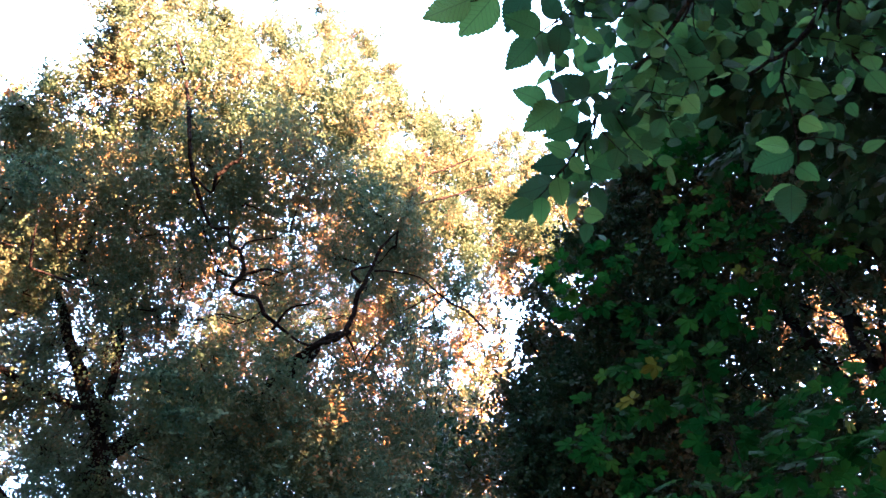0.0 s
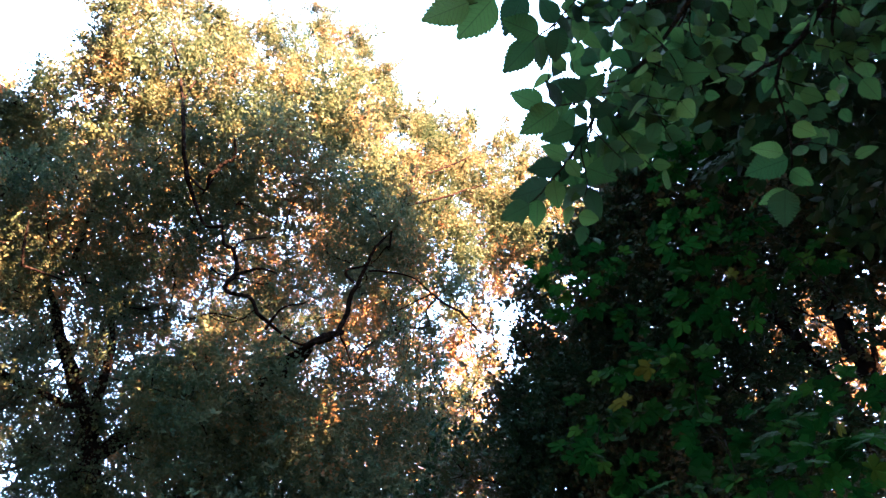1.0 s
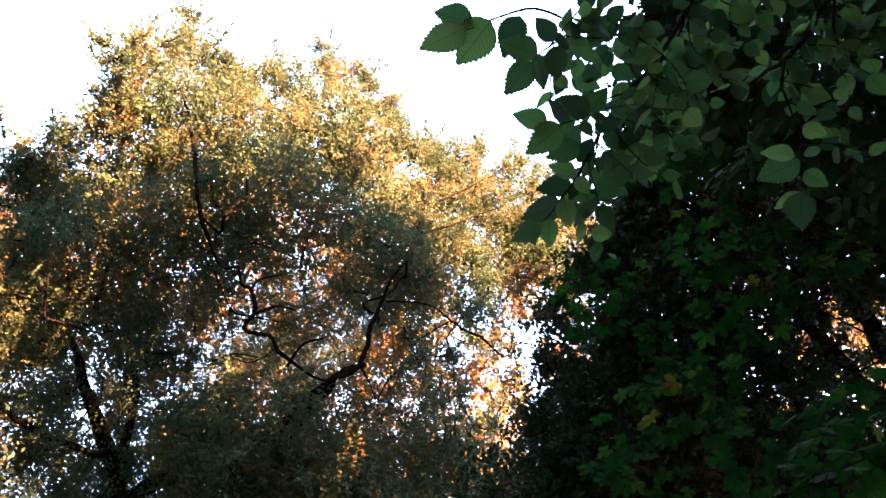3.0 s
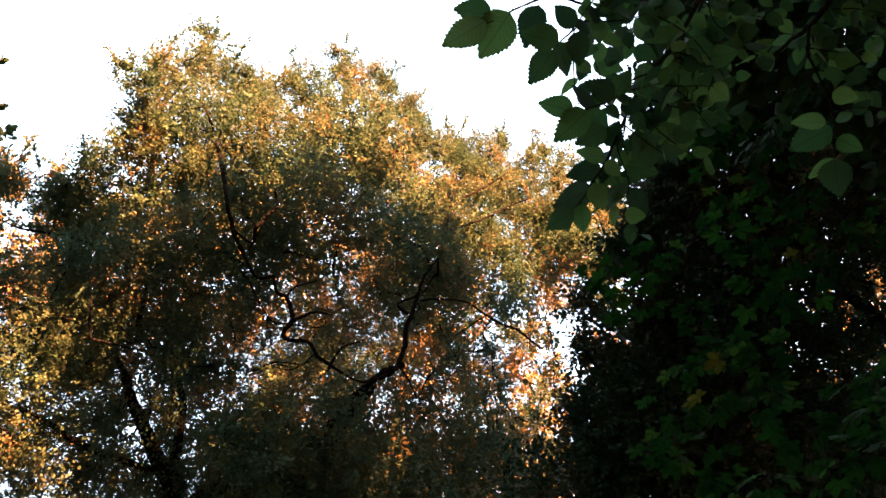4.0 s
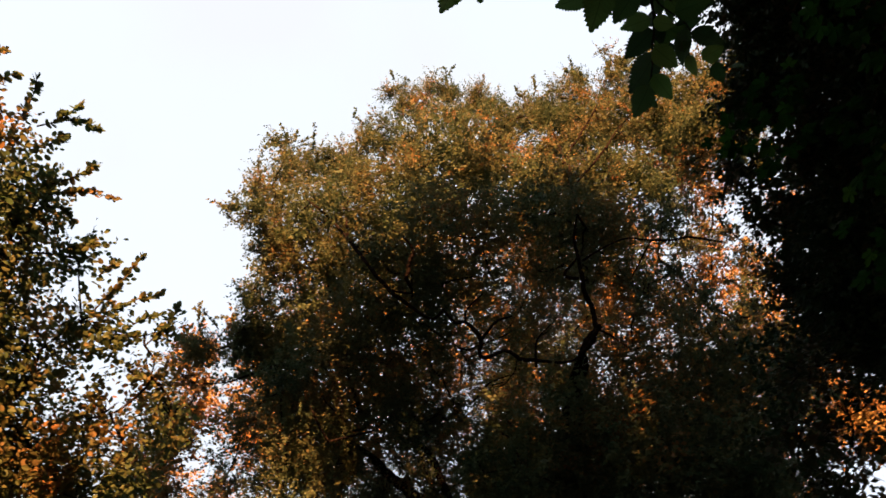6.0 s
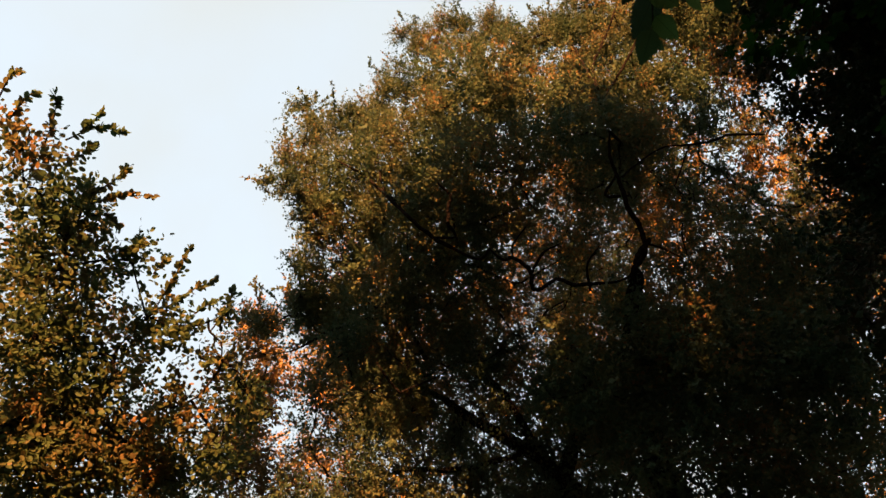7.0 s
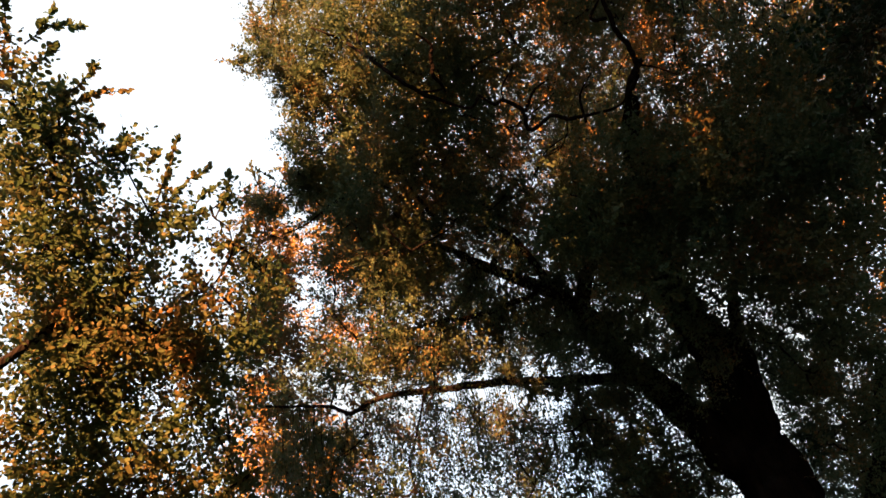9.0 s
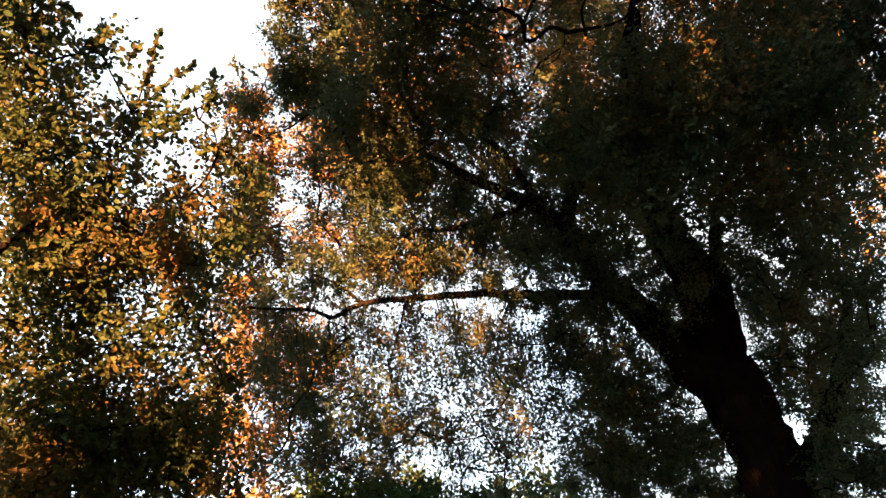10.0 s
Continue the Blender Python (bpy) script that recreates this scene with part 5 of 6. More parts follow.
LEAVES_END_A = [
    (0.301, 0.668, 3.329, 0.219, 0.703, 3.301), (0.304, 0.749, 3.321, 0.235, 0.746, 3.36), (0.301, 0.783, 3.333, 0.211, 0.819, 3.35), (0.283, 0.844, 3.335, 0.182, 0.908, 3.329),
    (0.224, 0.879, 3.257, 0.155, 0.931, 3.244), (0.248, 0.872, 3.285, 0.257, 0.94, 3.247), (0.211, 0.925, 3.289, 0.219, 0.951, 3.266), (0.275, 0.802, 3.275, 0.3, 0.859, 3.228),
    (0.306, 0.757, 3.317, 0.343, 0.781, 3.279), (0.311, 0.728, 3.356, 0.337, 0.654, 3.354), (0.277, 0.71, 3.395, 0.309, 0.651, 3.438), (0.356, 0.759, 3.294, 0.442, 0.773, 3.287),
    (0.368, 0.808, 3.295, 0.318, 0.885, 3.28), (0.38, 0.83, 3.309, 0.43, 0.894, 3.271), (0.418, 0.686, 3.297, 0.367, 0.732, 3.29),
]
LEAVES_END = LEAVES_END_A
LEAVES_MID_A = [
    (0.466, 0.72, 3.415, 0.509, 0.784, 3.35), (0.467, 0.709, 3.446, 0.543, 0.681, 3.463), (0.46, 0.696, 3.479, 0.413, 0.727, 3.498), (0.484, 0.643, 3.518, 0.54, 0.688, 3.5),
    (0.444, 0.743, 3.425, 0.407, 0.727, 3.447), (0.625, 0.42, 3.501, 0.667, 0.482, 3.472), (0.627, 0.433, 3.523, 0.572, 0.492, 3.52), (0.544, 0.522, 3.461, 0.609, 0.492, 3.436),
    (0.616, 0.397, 3.496, 0.654, 0.39, 3.465), (0.552, 0.551, 3.503, 0.523, 0.612, 3.466), (0.674, 0.311, 3.544, 0.73, 0.36, 3.541),
]
LEAVES_MID = LEAVES_MID_A
LEAVES_HIGH_A = [
    (0.958, 0.788, 3.426, 0.966, 0.869, 3.355), (0.986, 0.798, 3.437, 0.925, 0.861, 3.469), (0.981, 0.75, 3.488, 1.048, 0.775, 3.464), (0.978, 0.732, 3.525, 0.888, 0.813, 3.55),
    (0.938, 0.702, 3.486, 0.86, 0.715, 3.525), (0.948, 0.542, 3.561, 1.004, 0.544, 3.532), (0.989, 0.594, 3.553, 1.033, 0.589, 3.525), (1.054, 0.461, 3.485, 1.098, 0.493, 3.438),
    (0.29, 0.477, 3.762, 0.29, 0.561, 3.722), (0.357, 0.494, 3.773, 0.358, 0.586, 3.724), (0.406, 0.507, 3.786, 0.4, 0.624, 3.782), (0.416, 0.474, 3.729, 0.478, 0.547, 3.717),
    (0.317, 0.597, 3.74, 0.375, 0.656, 3.726), (0.479, 0.605, 3.733, 0.457, 0.695, 3.717), (0.488, 0.472, 3.702, 0.55, 0.522, 3.674),
]
LEAVES_HIGH = LEAVES_HIGH_A
TWIG_MAIN = [(0.700, 0.070, 3.780, 0.0110), (0.540, 0.330, 3.490, 0.0070), (0.480, 0.480, 3.470, 0.0050), (0.420, 0.550, 3.440, 0.0050), (0.370, 0.640, 3.400, 0.0040), (0.350, 0.670, 3.370, 0.0040), (0.310, 0.760, 3.330, 0.0030), (0.280, 0.810, 3.310, 0.0030), (0.250, 0.860, 3.290, 0.0020), (0.220, 0.900, 3.280, 0.0020), (0.200, 0.930, 3.260, 0.0010)]
TWIG_TOP = [(0.540, 0.330, 3.490, 0.0050), (0.370, 0.360, 3.420, 0.0030), (0.260, 0.380, 3.390, 0.0030), (0.200, 0.410, 3.340, 0.0020), (0.160, 0.430, 3.290, 0.0020), (0.140, 0.450, 3.280, 0.0010)]
TWIG_LEFT = [(0.260, 0.380, 3.390, 0.0030), (0.140, 0.340, 3.360, 0.0030), (0.030, 0.370, 3.320, 0.0020), (-0.020, 0.390, 3.300, 0.0010), (-0.080, 0.400, 3.300, 0.0010)]
TWIG_ROW = [(0.420, 0.550, 3.440, 0.0030), (0.350, 0.560, 3.380, 0.0020), (0.300, 0.570, 3.280, 0.0020), (0.240, 0.580, 3.240, 0.0020), (0.190, 0.590, 3.230, 0.0010)]
TWIG_S = [(0.350, 0.670, 3.370, 0.0030), (0.340, 0.730, 3.350, 0.0020), (0.370, 0.800, 3.300, 0.0020), (0.370, 0.840, 3.280, 0.0010)]
TWIG_R = [(0.480, 0.480, 3.470, 0.0030), (0.440, 0.630, 3.490, 0.0030), (0.460, 0.690, 3.470, 0.0030), (0.470, 0.730, 3.450, 0.0020), (0.450, 0.750, 3.450, 0.0010)]
TWIG_U = [(0.610, 0.240, 3.590, 0.0040), (0.630, 0.370, 3.560, 0.0030), (0.640, 0.440, 3.550, 0.0030), (0.630, 0.470, 3.540, 0.0010)]
TWIG_V = [(0.550, 0.340, 3.510, 0.0030), (0.540, 0.450, 3.520, 0.0030), (0.550, 0.550, 3.490, 0.0020), (0.550, 0.560, 3.490, 0.0010)]
BOUGH = [(1.060, 0.070, 3.640, 0.0130), (0.960, 0.310, 3.660, 0.0090), (0.940, 0.400, 3.660, 0.0080), (0.900, 0.480, 3.660, 0.0070), (0.840, 0.540, 3.660, 0.0050), (0.800, 0.590, 3.670, 0.0030)]
BOUGH_B = [(0.890, 0.470, 3.640, 0.0050), (0.900, 0.550, 3.610, 0.0040), (0.950, 0.640, 3.560, 0.0030), (0.990, 0.740, 3.510, 0.0030), (0.990, 0.810, 3.480, 0.0010)]
BOUGH_C = [(0.980, 0.300, 3.660, 0.0050), (1.000, 0.390, 3.630, 0.0040), (1.040, 0.440, 3.600, 0.0040), (1.100, 0.480, 3.550, 0.0020)]
# tips of the leafy sprays deeper in the elm
ELM_SPRAYS = [
    (0.73, 0.58, 4.44), (0.95, 0.64, 4.40), (1.19, 0.57, 4.68), (1.40, 0.66, 4.62), (1.60, 0.56, 4.81), (1.79, 0.66, 4.74),
    (1.15, 0.87, 4.61), (1.43, 0.94, 4.69), (1.64, 0.93, 4.69), (1.85, 0.90, 4.71), (1.03, 0.99, 4.53), (1.38, 1.16, 4.66),
    (1.57, 1.16, 4.54), (1.86, 1.19, 4.64), (1.99, 1.17, 4.54), (1.85, 1.42, 4.61), (2.10, 1.43, 4.60), (1.26, 1.35, 4.78),
    (0.87, 0.81, 4.53), (0.64, 0.69, 4.49), (0.79, 0.96, 4.55), (1.69, 0.97, 4.42),
]


def serrate_leaf(name, seed, width=0.6, teeth=11, curl=0.12):
    """Unit-long elm leaf along x: two toothed halves with a raised fold and a drooping tip."""
    rng = np.random.default_rng(seed)
    n = teeth
    xs = np.linspace(0, 1, n + 1)
    half = width * 0.53 * (np.sin(np.pi * xs ** 0.8) ** 0.75) * (1.06 - 0.32 * xs ** 2)
    verts, faces = [], []
    rib = [(x, 0.015 * math.sin(5 * x), -curl * (x - 0.4) ** 2) for x in xs]
    verts += rib
    for sgn in (-1, 1):
        asym = 1.0 + 0.06 * sgn
        start = len(verts)
        outline = []
        for i in range(n):
            x0, x1 = xs[i], xs[i + 1]
            h0, h1 = half[i], half[i + 1]
            tooth = 0.042 * rng.uniform(0.6, 1.4)
            outline.append((x0, sgn * h0 * asym, 0.10 * h0 - curl * (x0 - 0.4) ** 2))
            outline.append((x0 + (x1 - x0) * 0.8 + 0.01, sgn * (h0 * 0.2 + h1 * 0.8 + tooth) * asym, 0.08 * h1 - curl * (x1 - 0.4) ** 2))
        outline.append((1.02, 0, -curl * 0.38))
        verts += outline
        for i in range(n):
            a, b = i, i + 1
            p, q, r = start + 2 * i, start + 2 * i + 1, start + 2 * i + 2
            f = [(a, b, r), (a, r, q), (a, q, p)]
            faces += f if sgn > 0 else [t[::-1] for t in f]
    stalk = len(verts)
    verts += [(-0.09, -0.008, 0.0), (-0.09, 0.008, 0.0), (0.02, 0.008, 0.0), (0.02, -0.008, 0.0)]
    faces.append((stalk, stalk + 1, stalk + 2, stalk + 3))
    return mesh_from(name, np.array(verts), np.concatenate([np.array(f) for f in faces]), [len(f) for f in faces], False)


def maple_leaf(name, seed):
    """Palmate leaf along x, about a unit long, with five broad pointed lobes that droop at their tips."""
    rng = np.random.default_rng(seed)
    lobes = ((-118, 0.46), (-58, 0.74), (0, 0.92), (58, 0.74), (118, 0.46))
    out = []
    for k, (ang, ln) in enumerate(lobes):
        a = radians(ang + rng.uniform(-4, 4))
        for da, f in ((-21, 0.66), (-15, 0.80), (-8, 0.82), (0, 1.0), (8, 0.82), (15, 0.80), (21, 0.66)):
            b = a + radians(da)
            out.append((ln * f * math.cos(b), ln * f * math.sin(b), -0.16 * (f * ln) ** 2))
        if k < 4:
            b = radians((ang + lobes[k + 1][0]) / 2)
            out.append((0.44 * math.cos(b), 0.44 * math.sin(b), 0.02))
    verts = [(0, 0, 0)] + out + [(-0.5, -0.012, 0.03), (-0.5, 0.012, 0.03)]
    n = len(out)
    faces = [(0, i, i + 1) for i in range(1, n)] + [(0, n + 1, n + 2)]
    return mesh_from(name, np.array(verts), np.concatenate([np.array(f) for f in faces]), [3] * len(faces), False)


def leaf_pose(base, tip, face, roll=0.0):
    """Matrix that lays a unit leaf from base to tip, its upper side towards face."""
    x = Vector(tip) - Vector(base)
    s = x.length
    x.normalize()
    z = Vector(face)
    z = (z - x * z.dot(x)).normalized()
    y = z.cross(x)
    m = Matrix((x, y, z)).transposed().to_4x4()
    return Matrix.Translation(base) @ m @ Matrix.Rotation(roll, 4, "X") @ Matrix.Scale(s, 4)


def elm():
    rng = np.random.default_rng(53)
    foot = Vector((3.1, -0.6, 0.0))
    root = thing("elm_tree", foot, "elm reaching over with toothed green leaves on thin dark twigs", "tree")
    inv = Matrix.Translation(-foot)
    top = Vector(TWIG_MAIN[0][:3])
    far = Vector(BOUGH[0][:3])

    def wood(name, rows, sides=7, steps=6, parent=root):
        ln = smooth_line(rows, steps)
        ln[1:-1, :3] += rng.standard_normal((len(ln) - 2, 3)) * ln[1:-1, 3:4] * 0.25
        me = tubes(name, [ln], sides, rng, 0.08)
        me.transform(inv)
        return part(name, me, MAT_TWIG if sides < 10 else MAT_BARK_SHADED, parent), ln
    wood("trunk", [(*foot.xy, -0.1, 0.17), (3.08, -0.55, 1.4, 0.14), (3.0, -0.5, 2.8, 0.12), (2.85, -0.45, 4.6, 0.09), (2.8, -0.4, 6.5, 0.05)], 12)
    wood("limb", [(3.0, -0.5, 2.9, 0.05), (2.4, -0.1, 3.5, 0.035), (far.x + 0.25, far.y - 0.05, far.z + 0.08, 0.02), BOUGH[0]], 9)
    wood("limb", [(2.92, -0.48, 3.4, 0.04), (2.0, -0.1, 4.0, 0.025), (top.x + 0.3, top.y + 0.02, top.z + 0.15, 0.013), TWIG_MAIN[0]], 9)
    shapes = [serrate_leaf("leaf", k, w, t, c) for k, w, t, c in ((1, 0.64, 12, 0.10), (2, 0.58, 13, 0.22), (3, 0.7, 12, 0.05), (4, 0.62, 12, 0.3))]
    for s in shapes:
        s.materials.append(MAT_ELM)
    count = [0]

    def leaf(base, tip, parent):
        ob = new("leaf", shapes[int(rng.integers(4))])
        eye = Vector((0, 0, 1.6)) - Vector(base)
        face = -eye.normalized() * 1.0 + Vector((0, 0, 0.5)) + Vector(rng.standard_normal(3)) * 0.7
        ob.parent = parent
        ob.matrix_parent_inverse = Matrix()
        ob.matrix_basis = inv @ leaf_pose(base, tip, face)
        count[0] += 1
    twigs = []
    for rows in (TWIG_MAIN, TWIG_TOP, TWIG_LEFT, TWIG_ROW, TWIG_S, TWIG_R, TWIG_U, TWIG_V, BOUGH, BOUGH_B, BOUGH_C):
        twigs.append(wood("twig", rows, 6, 5))
    for b in LEAVES_TIP + LEAVES_END + LEAVES_MID + LEAVES_HIGH:
        base = np.array(b[:3])
        near = min(twigs, key=lambda t: np.min(np.linalg.norm(t[1][:, :3] - base, axis=1)))
        leaf(b[:3], b[3:], near[0])
    # leafy side twigs that fill the spray towards the trunk
    for rows, n in ((TWIG_MAIN, 18), (TWIG_TOP, 13), (BOUGH, 14), (BOUGH_B, 5), (BOUGH_C, 9), (TWIG_U, 6), (TWIG_V, 6), (TWIG_R, 6), (TWIG_ROW, 4)):
        ln = smooth_line(rows, 8)
        m = int(len(ln) * 0.72)
        for k in range(n):
            i = int(m * (k + 0.5) / n)
            a = ln[i, :3]
            d = unit(rng.standard_normal(3) + 0.9 * unit(a - np.array((0, 0, 1.6))) + np.array((0.6, 0.0, -0.2)))
            ax = unit(ln[min(i + 1, len(ln) - 1), :3] - ln[i, :3])
            d = unit(d - ax * (d @ ax) + ax * 0.3)
            d[0] = abs(d[0])
            ln2 = rng.uniform(0.14, 0.3)
            e = a + d * ln2
            mid = (a + e) / 2 + rng.standard_normal(3) * 0.015
            tw, tl = wood("twig", [(*a, 0.0022), (*mid, 0.0017), (*e, 0.0009)], 5, 4)
            q = int(rng.integers(5, 9))
            for j in range(q):
                p = a + (e - a) * (j + 0.7) / q
                side = unit(np.cross(d, rng.standard_normal(3) * 0.4 + np.array((0.1, 0.7, 0.5)))) * (1 if j % 2 else -1)
                al = unit(d * 0.7 + side * 0.9 + np.array((0, 0, -0.15)))
                s = rng.uniform(0.042, 0.07)
                leaf(tuple(p), tuple(p + al * s), tw)
    # sprays deeper in the tree: a twig with side twigs, the leaves of each spray joined
    coarse = [serrate_leaf("spray_leaf", k, w, 6, c) for k, w, c in ((5, 0.64, 0.1), (6, 0.58, 0.22), (7, 0.7, 0.05), (8, 0.62, 0.3))]
    tpl = [(np.array([v.co[:] for v in s.vertices]), [tuple(f.vertices) for f in s.polygons]) for s in coarse]
    for spot in ELM_SPRAYS:
        e = np.array(spot)
        a = e + unit(np.array((0.8, -0.35, 0.25)) + rng.standard_normal(3) * 0.3) * rng.uniform(0.45, 0.7)
        tw, tl = wood("twig", [(*a, 0.004), (*((a + e) / 2 + np.array((0, 0, 0.04))), 0.003), (*e, 0.0012)], 5, 6)
        P, A, F, S = [], [], [], []
        lean = unit(np.array((0, -0.1, 1.0)) + rng.standard_normal(3) * 0.35)
        for k in range(13):
            b = tl[int((len(tl) - 1) * (0.25 + 0.75 * k / 12)), :3]
            out = unit(np.cross(e - a, lean)) * (1 if k % 2 else -1)
            reach = rng.uniform(0.06, 0.24) * (1.15 - 0.5 * k / 12)
            tip = b + unit(out + unit(e - a) * 0.8 + rng.standard_normal(3) * 0.3) * reach
            for j in range(5):
                q = b + (tip - b) * (j + 0.6) / 5 + rng.standard_normal(3) * 0.012
                P.append(q)
                A.append(unit(tip - b) + unit(np.cross(tip - b, lean)) * (0.9 if j % 2 else -0.9) + rng.standard_normal(3) * 0.3 + np.array((0, 0, -0.25)))
                F.append(unit(lean + rng.standard_normal(3) * 0.4))
                S.append(rng.uniform(0.06, 0.098))
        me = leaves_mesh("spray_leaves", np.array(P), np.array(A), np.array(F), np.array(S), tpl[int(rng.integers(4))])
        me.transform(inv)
        part("spray_leaves", me, MAT_ELM_SHADED, tw, "", "stuff")
    # unseen crown above and behind the camera, added to keep sky light off
    crown = []
    for _ in range(16):
        crown.append((rng.uniform(0.6, 4.2), rng.uniform(-2.4, -0.5), rng.uniform(3.6, 6.6), rng.uniform(0.5, 0.8), 1.0))
    lines = grow_branches([(2.95, -0.5, 3.2), (2.85, -0.45, 4.6), (2.8, -0.4, 6.3)], crown, rng, 0.03)
    me = tubes("branch_network", lines, 6, rng)
    me.transform(inv)
    part("branch_network", me, MAT_BARK_SHADED, root, "", "stuff")
    P, A, F, S, T = foliage(crown, rng, 0.12, 2.6, area=LEAF_SMALL[2])
    me = leaves_mesh("crown", P, A, F, S, LEAF_SMALL)
    me.transform(inv)
    part("crown", me, MAT_LEAF_SHADED, root, "", "stuff")


elm()

# ---- the maple sapling ----
# middles of the flat leaf fans
MAPLE_FANS = [
    (1.19, 1.51, 5.15), (1.34, 1.40, 5.22), (1.47, 1.53, 5.01), (1.30, 1.66, 4.93), (1.60, 1.64, 4.83), (1.15, 1.35, 5.37), (1.47, 1.71, 4.66), (1.67, 1.73, 4.53), (1.90, 1.60, 4.61), (1.13, 2.17, 4.60),
    (0.61, 1.98, 4.61), (0.77, 2.07, 4.55), (0.94, 1.96, 4.74), (1.05, 1.47, 4.22), (1.15, 1.64, 4.11), (1.36, 1.71, 4.18),
    (0.93, 2.02, 3.99), (1.05, 1.91, 3.94), (1.16, 1.88, 3.84), (1.00, 2.09, 3.82), (0.85, 2.23, 3.85), (1.20, 2.04, 3.85),
    (0.81, 2.29, 3.69), (0.95, 2.26, 3.59), (1.15, 1.80, 3.42), (1.32, 1.72, 3.46), (1.46, 1.63, 3.53), (1.56, 1.57, 3.45),
    (1.14, 1.76, 3.20), (1.28, 1.70, 3.24), (1.42, 1.63, 3.28), (1.47, 1.53, 3.23), (1.40, 1.67, 3.14), (1.04, 2.06, 3.36),
]


def maple():
    rng = np.random.default_rng(61)
    foot = Vector((2.9, 1.0, 0.0))
    root = thing("maple_sapling", foot, "maple sapling with lobed green leaves darkened as in shade, a few yellow", "tree")
    inv = Matrix.Translation(-foot)
    shapes = [maple_leaf("leaf", k) for k in (5, 6, 7)]
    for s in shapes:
        s.materials.append(MAT_MAPLE_SHADED)
    ctr = np.mean(MAPLE_FANS, axis=0)
    stem = smooth_line([(*foot, 0.03), (2.9, 1.05, 1.3, 0.024), (2.75, 1.15, 2.5, 0.016), (2.35, 1.35, 3.3, 0.009), (*(ctr * 0.45 + np.array((2.35, 1.35, 3.3)) * 0.55), 0.004)], 8)
    me = tubes("stem", [stem], 8, rng)
    me.transform(inv)
    part("stem", me, MAT_TWIG, root)
    net = stem[:, :3]
    for spot in MAPLE_FANS:
        c = np.array(spot)
        a = net[np.argmin(np.linalg.norm(net - c, axis=1))]
        ln = smooth_line([(*a, 0.003), (*((a + c) / 2 + rng.standard_normal(3) * 0.05), 0.0024), (*c, 0.0012)], 5)
        net = np.vstack([net, ln[:, :3]])
        me = tubes("twig", [ln], 5, rng)
        me.transform(inv)
        tw = part("twig", me, MAT_TWIG, root)
        # a tilted tier of leaves that point outwards and droop
        tilt = unit(np.array((0.0, 0.0, 1.0)) + rng.standard_normal(3) * 0.22)
        u = unit(np.cross(tilt, np.array((0.2, 1.0, 0.1))))
        w = np.cross(tilt, u)
        for k in range(11):
            g = 2.4 * k + rng.uniform(-0.5, 0.5)
            d = math.cos(g) * u + math.sin(g) * w
            b = c + d * rng.uniform(0.02, 0.15) + tilt * rng.uniform(-0.035, 0.035)
            al = unit(d + rng.standard_normal(3) * 0.25 + np.array((-0.2, 0.0, -0.25)))
            size = rng.uniform(0.055, 0.092)
            ob = new("leaf", shapes[int(rng.integers(3))])
            ob.parent = tw
            ob.matrix_basis = inv @ leaf_pose(tuple(b), tuple(b + al * size), Vector(tilt + rng.standard_normal(3) * 0.22))


maple()

# ---- the bush beside the sallow ----
BUSH = [(0.9, [(-7.0, 5.0, 3.9, 0.45), (-6.3, 5.7, 3.9, 0.5), (-5.8, 6.4, 3.6, 0.45)]), (1.0, [(-7.0, 5.1, 3.0, 0.6), (-6.3, 5.9, 3.0, 0.6), (-5.5, 6.8, 2.8, 0.6)]), (1.0, [(-6.9, 5.2, 1.8, 0.8), (-5.9, 6.3, 1.8, 0.8)])]
tree("hazel_bush", "dense green bush standing beneath the alder", (-6.4, 5.8, 0.0), [(-6.4, 5.8, 0.1, 0.06), (-6.35, 5.8, 1.4, 0.05), (-6.3, 5.75, 2.8, 0.03)], [],
     along_boughs(BUSH, 66, 0.08), 67, MAT_BUSH, 0.075, 2.4, LEAF_SMALL, r0=0.02, fan=1)

SHRUB = [(0.9, [(-2.45, 8.11, 2.87, 0.18), (-2.02, 8.22, 2.99, 0.29), (-1.61, 8.34, 3.08, 0.32), (-1.14, 8.76, 3.06, 0.35)]), (1.0, [(-2.78, 8.34, 2.45, 0.36), (-2.36, 8.53, 2.47, 0.47), (-1.87, 8.80, 2.47, 0.47)]), (1.0, [(-3.29, 9.13, 1.57, 0.63), (-2.48, 9.49, 1.59, 0.67)])]
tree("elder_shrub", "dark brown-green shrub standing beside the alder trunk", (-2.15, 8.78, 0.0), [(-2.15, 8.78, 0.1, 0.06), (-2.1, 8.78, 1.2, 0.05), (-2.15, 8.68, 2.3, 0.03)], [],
     along_boughs(SHRUB, 68, 0.08), 69, MAT_LEAF_SHADED, 0.07, 2.6, LEAF_SMALL, r0=0.02, fan=1)

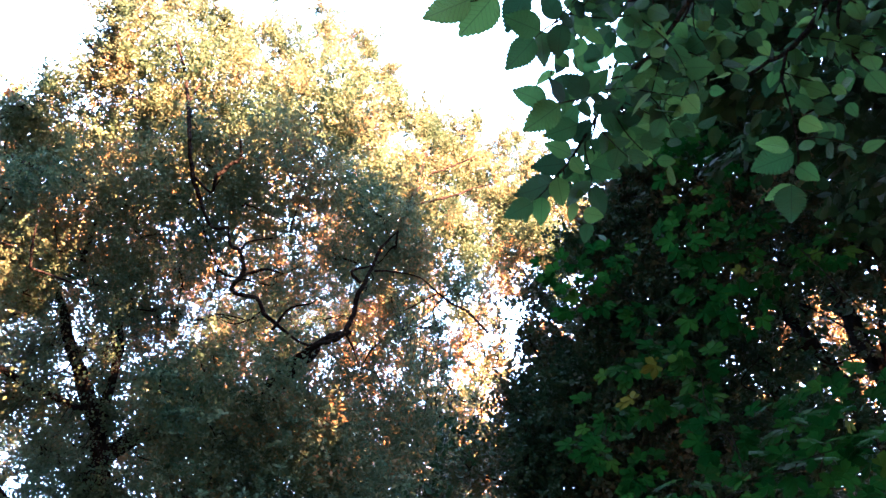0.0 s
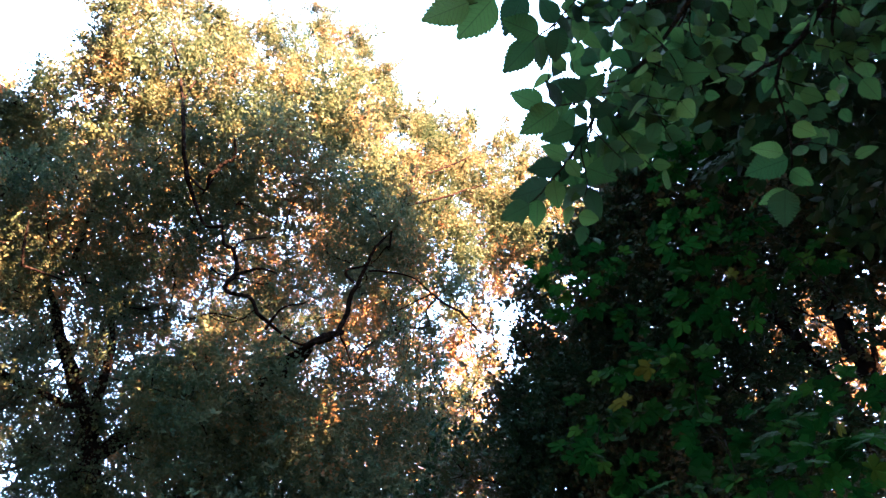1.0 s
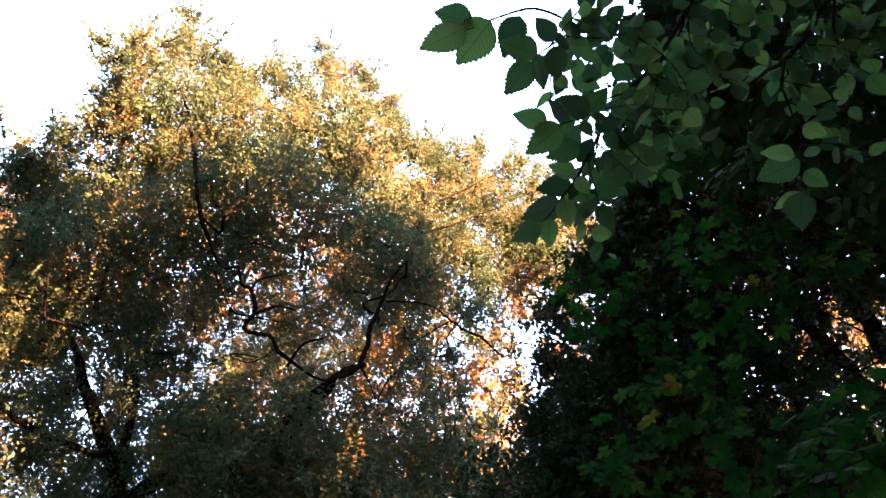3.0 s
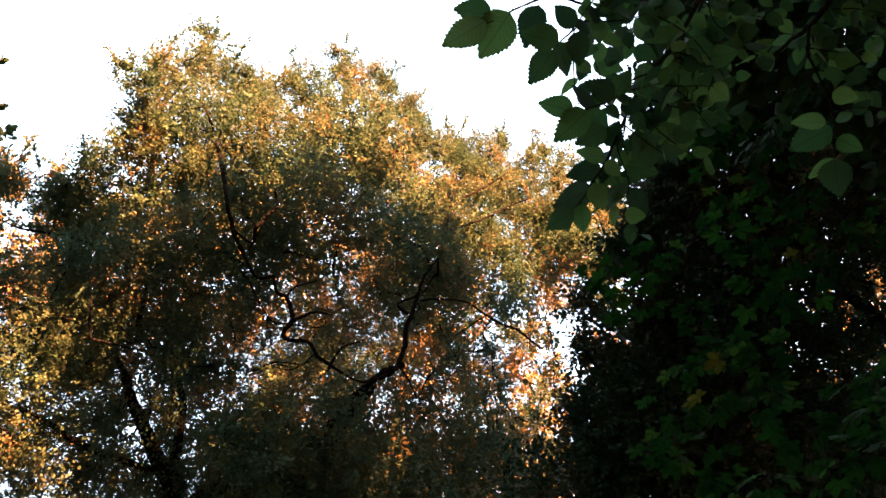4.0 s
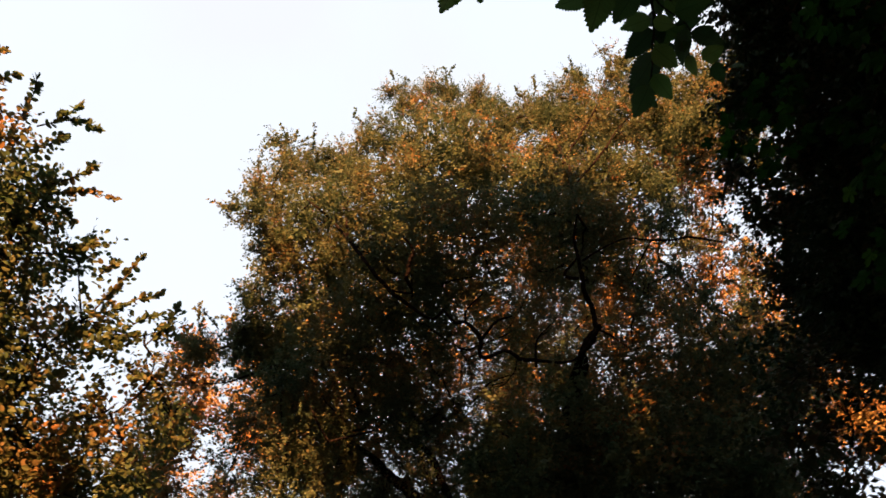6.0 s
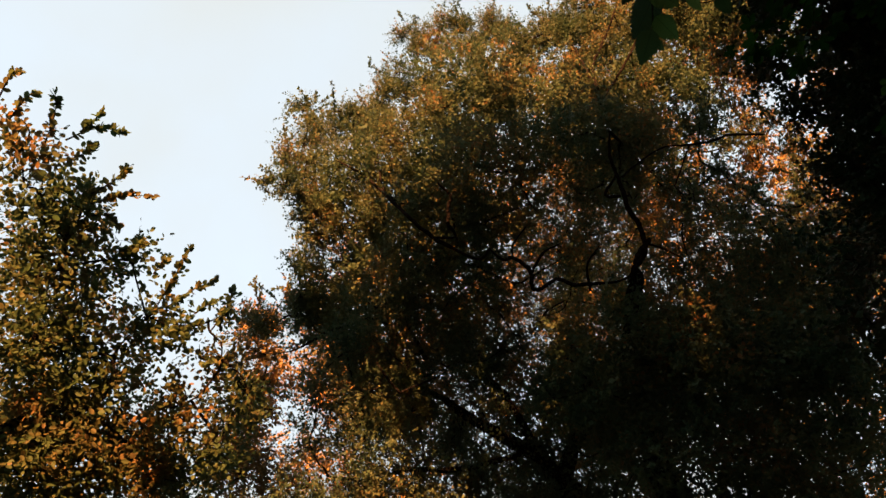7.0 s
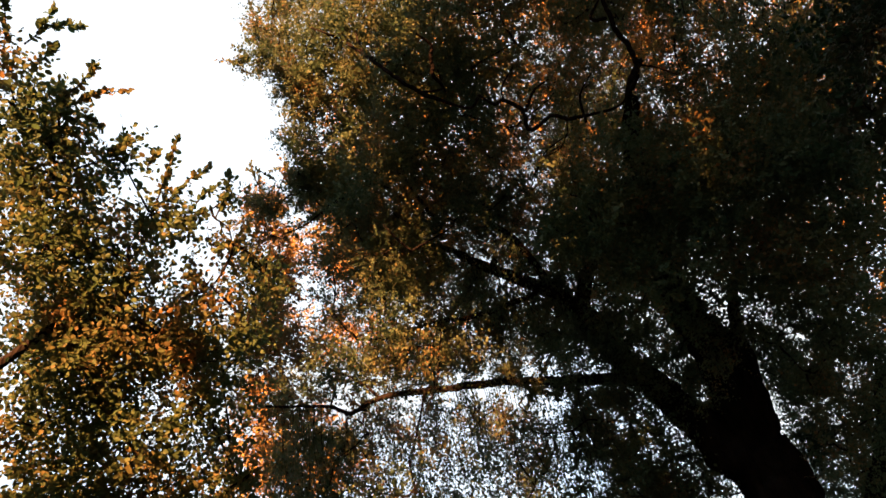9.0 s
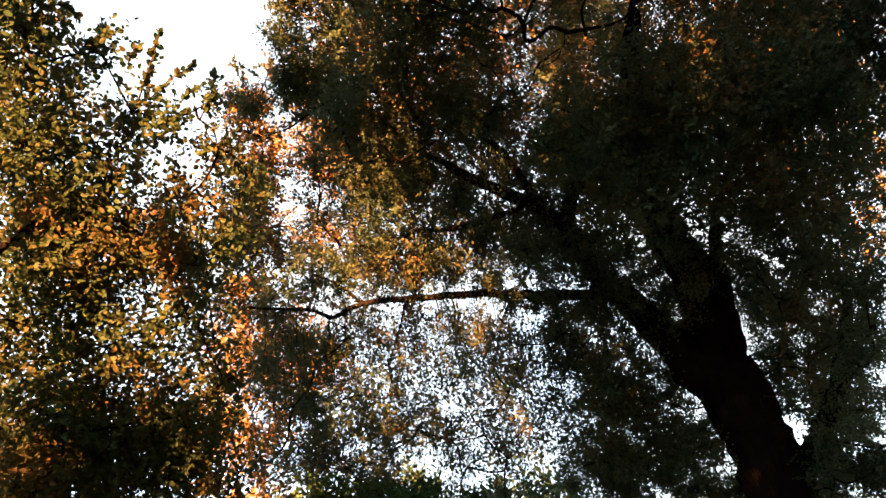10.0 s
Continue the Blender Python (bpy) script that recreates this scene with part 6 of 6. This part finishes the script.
# ---- far trees at the meadow's edge ----
FAR_PLACES = [(-15.4, 13.2, 8.3, 2.2), (-17.2, 11.9, 8.0, 2.2), (-13.4, 15.4, 7.4, 1.8), (-19.6, 17.6, 10.2, 3.0), (-15.8, 21.0, 8.6, 3.0), (-22.5, 13.5, 8.6, 3.0), (-12.0, 23.5, 6.0, 3.0), (-17.8, 26.0, 8.8, 3.4)]
for k, (fx, fy, fz, fr) in enumerate(FAR_PLACES):
    rng_far = np.random.default_rng(70 + k)
    puffs = []
    for _ in range(12):
        d = unit(rng_far.standard_normal(3))
        puffs.append((fx + d[0] * fr * 0.7, fy + d[1] * fr * 0.7, fz * 0.62 + d[2] * fz * 0.26, fr * rng_far.uniform(0.3, 0.5), 1.0))
    tree("far_tree", "small green tree standing at the edge of the meadow", (fx, fy, 0.0), [(fx, fy, 0.1, 0.16), (fx + 0.1, fy, fz * 0.3, 0.12), (fx, fy + 0.1, fz * 0.6, 0.07)], [],
         puffs, 80 + k, MAT_FAR, 0.26, 1.8, LEAF_SMALL, per=8, reach=0.6, group="trees at the meadow edge", fan=0)

# ---- unseen tree row at the camera's back, added to shade the lower crowns ----
# x, y, height, foot of the crown, crown radius, density
ROW = [(-2.8, -7.0, 12.9, 10.9, 0.9, 0.5), (-1.5, -7.0, 12.2, 10.9, 1.0, 0.9), (-0.4, -7.0, 12.3, 10.9, 1.0, 0.9), (2.5, -7.0, 12.7, 0.8, 1.0, 1.0), (3.7, -7.0, 13.3, 0.8, 1.0, 1.0),
       (4.9, -7.0, 14.0, 0.8, 1.0, 1.0), (6.0, -7.0, 13.5, 0.8, 1.0, 1.0), (7.1, -7.0, 13.0, 0.8, 1.0, 1.4), (8.3, -7.0, 12.4, 0.8, 1.0, 1.4), (9.6, -6.9, 9.5, 0.7, 1.2, 1.0),
       (11.5, -6.6, 9.5, 0.7, 1.5, 1.0), (13.7, -6.0, 10.5, 0.7, 2.0, 1.0), (12.4, -5.0, 10.0, 0.7, 2.4, 1.0), (15.0, -2.0, 12.0, 0.7, 2.8, 1.0), (-3.3, -7.2, 6.4, 0.6, 1.3, 0.9),
       (-2.0, -7.4, 6.8, 0.6, 1.3, 0.9), (-0.6, -7.6, 7.0, 0.6, 1.3, 0.8), (-5.1, -7.0, 6.2, 0.6, 1.8, 0.6), (-13.5, -3.5, 8.0, 0.7, 2.8, 0.8), (-9.4, -7.0, 15.5, 1.0, 1.5, 1.0),
       (-11.6, -7.0, 15.5, 1.0, 1.5, 1.0), (-13.9, -7.0, 15.5, 1.0, 1.5, 1.0), (15.0, 2.5, 13.0, 0.7, 2.8, 1.0), (12.5, 7.0, 12.0, 0.7, 2.8, 1.0), (5.7, -9.8, 12.6, 1.0, 1.8, 1.0),
       (10.7, -9.6, 8.8, 0.7, 2.2, 1.0), (14.3, -9.2, 9.0, 0.7, 2.4, 1.0), (0.6, -7.0, 12.4, 0.8, 1.0, 1.0), (1.6, -7.1, 12.6, 0.8, 1.0, 1.0)]
for k, (fx, fy, fz, fb, fr, fd) in enumerate(ROW):
    rng_row = np.random.default_rng(90 + k)
    puffs = []
    count = max(12, int((fz - fb) * 5.0))
    for q in range(count):
        a, s, h = rng_row.uniform(0, 6.28), rng_row.uniform(0.0, 0.8) ** 0.5, fb + 0.4 + (fz - fb - 0.8) * (q + rng_row.random()) / count
        # upper crowns are thinned so that the low sun comes through in patches
        level = h + (fy + 7.0) * 0.263
        low, top, kept = (7.6, 11.1, 0.14) if fx < 2.8 else (8.9, 12.0, 0.36) if fx < 5.6 else (9.7, 12.4, 0.8)
        if -4.0 < fx < 13.0 and low < level < top and rng_row.random() > kept:
            continue
        puffs.append((fx + math.cos(a) * s * fr, fy + math.sin(a) * s * fr * 0.8, h, rng_row.uniform(0.5, 0.75) + 0.1 * (fr - 1.2), fd))
    tree("shade_tree", "unseen green tree added to shade the trees in view", (fx, fy, 0.0), [(fx, fy, 0.1, 0.25), (fx + 0.1, fy, fz * 0.3, 0.2), (fx, fy + 0.1, fz * 0.8, 0.08)], [],
         puffs, 100 + k, MAT_FAR, 0.66, 2.6, LEAF_SMALL, per=8, reach=0.7, r0=0.06, group="row of trees", fan=0, thin_wood=3)
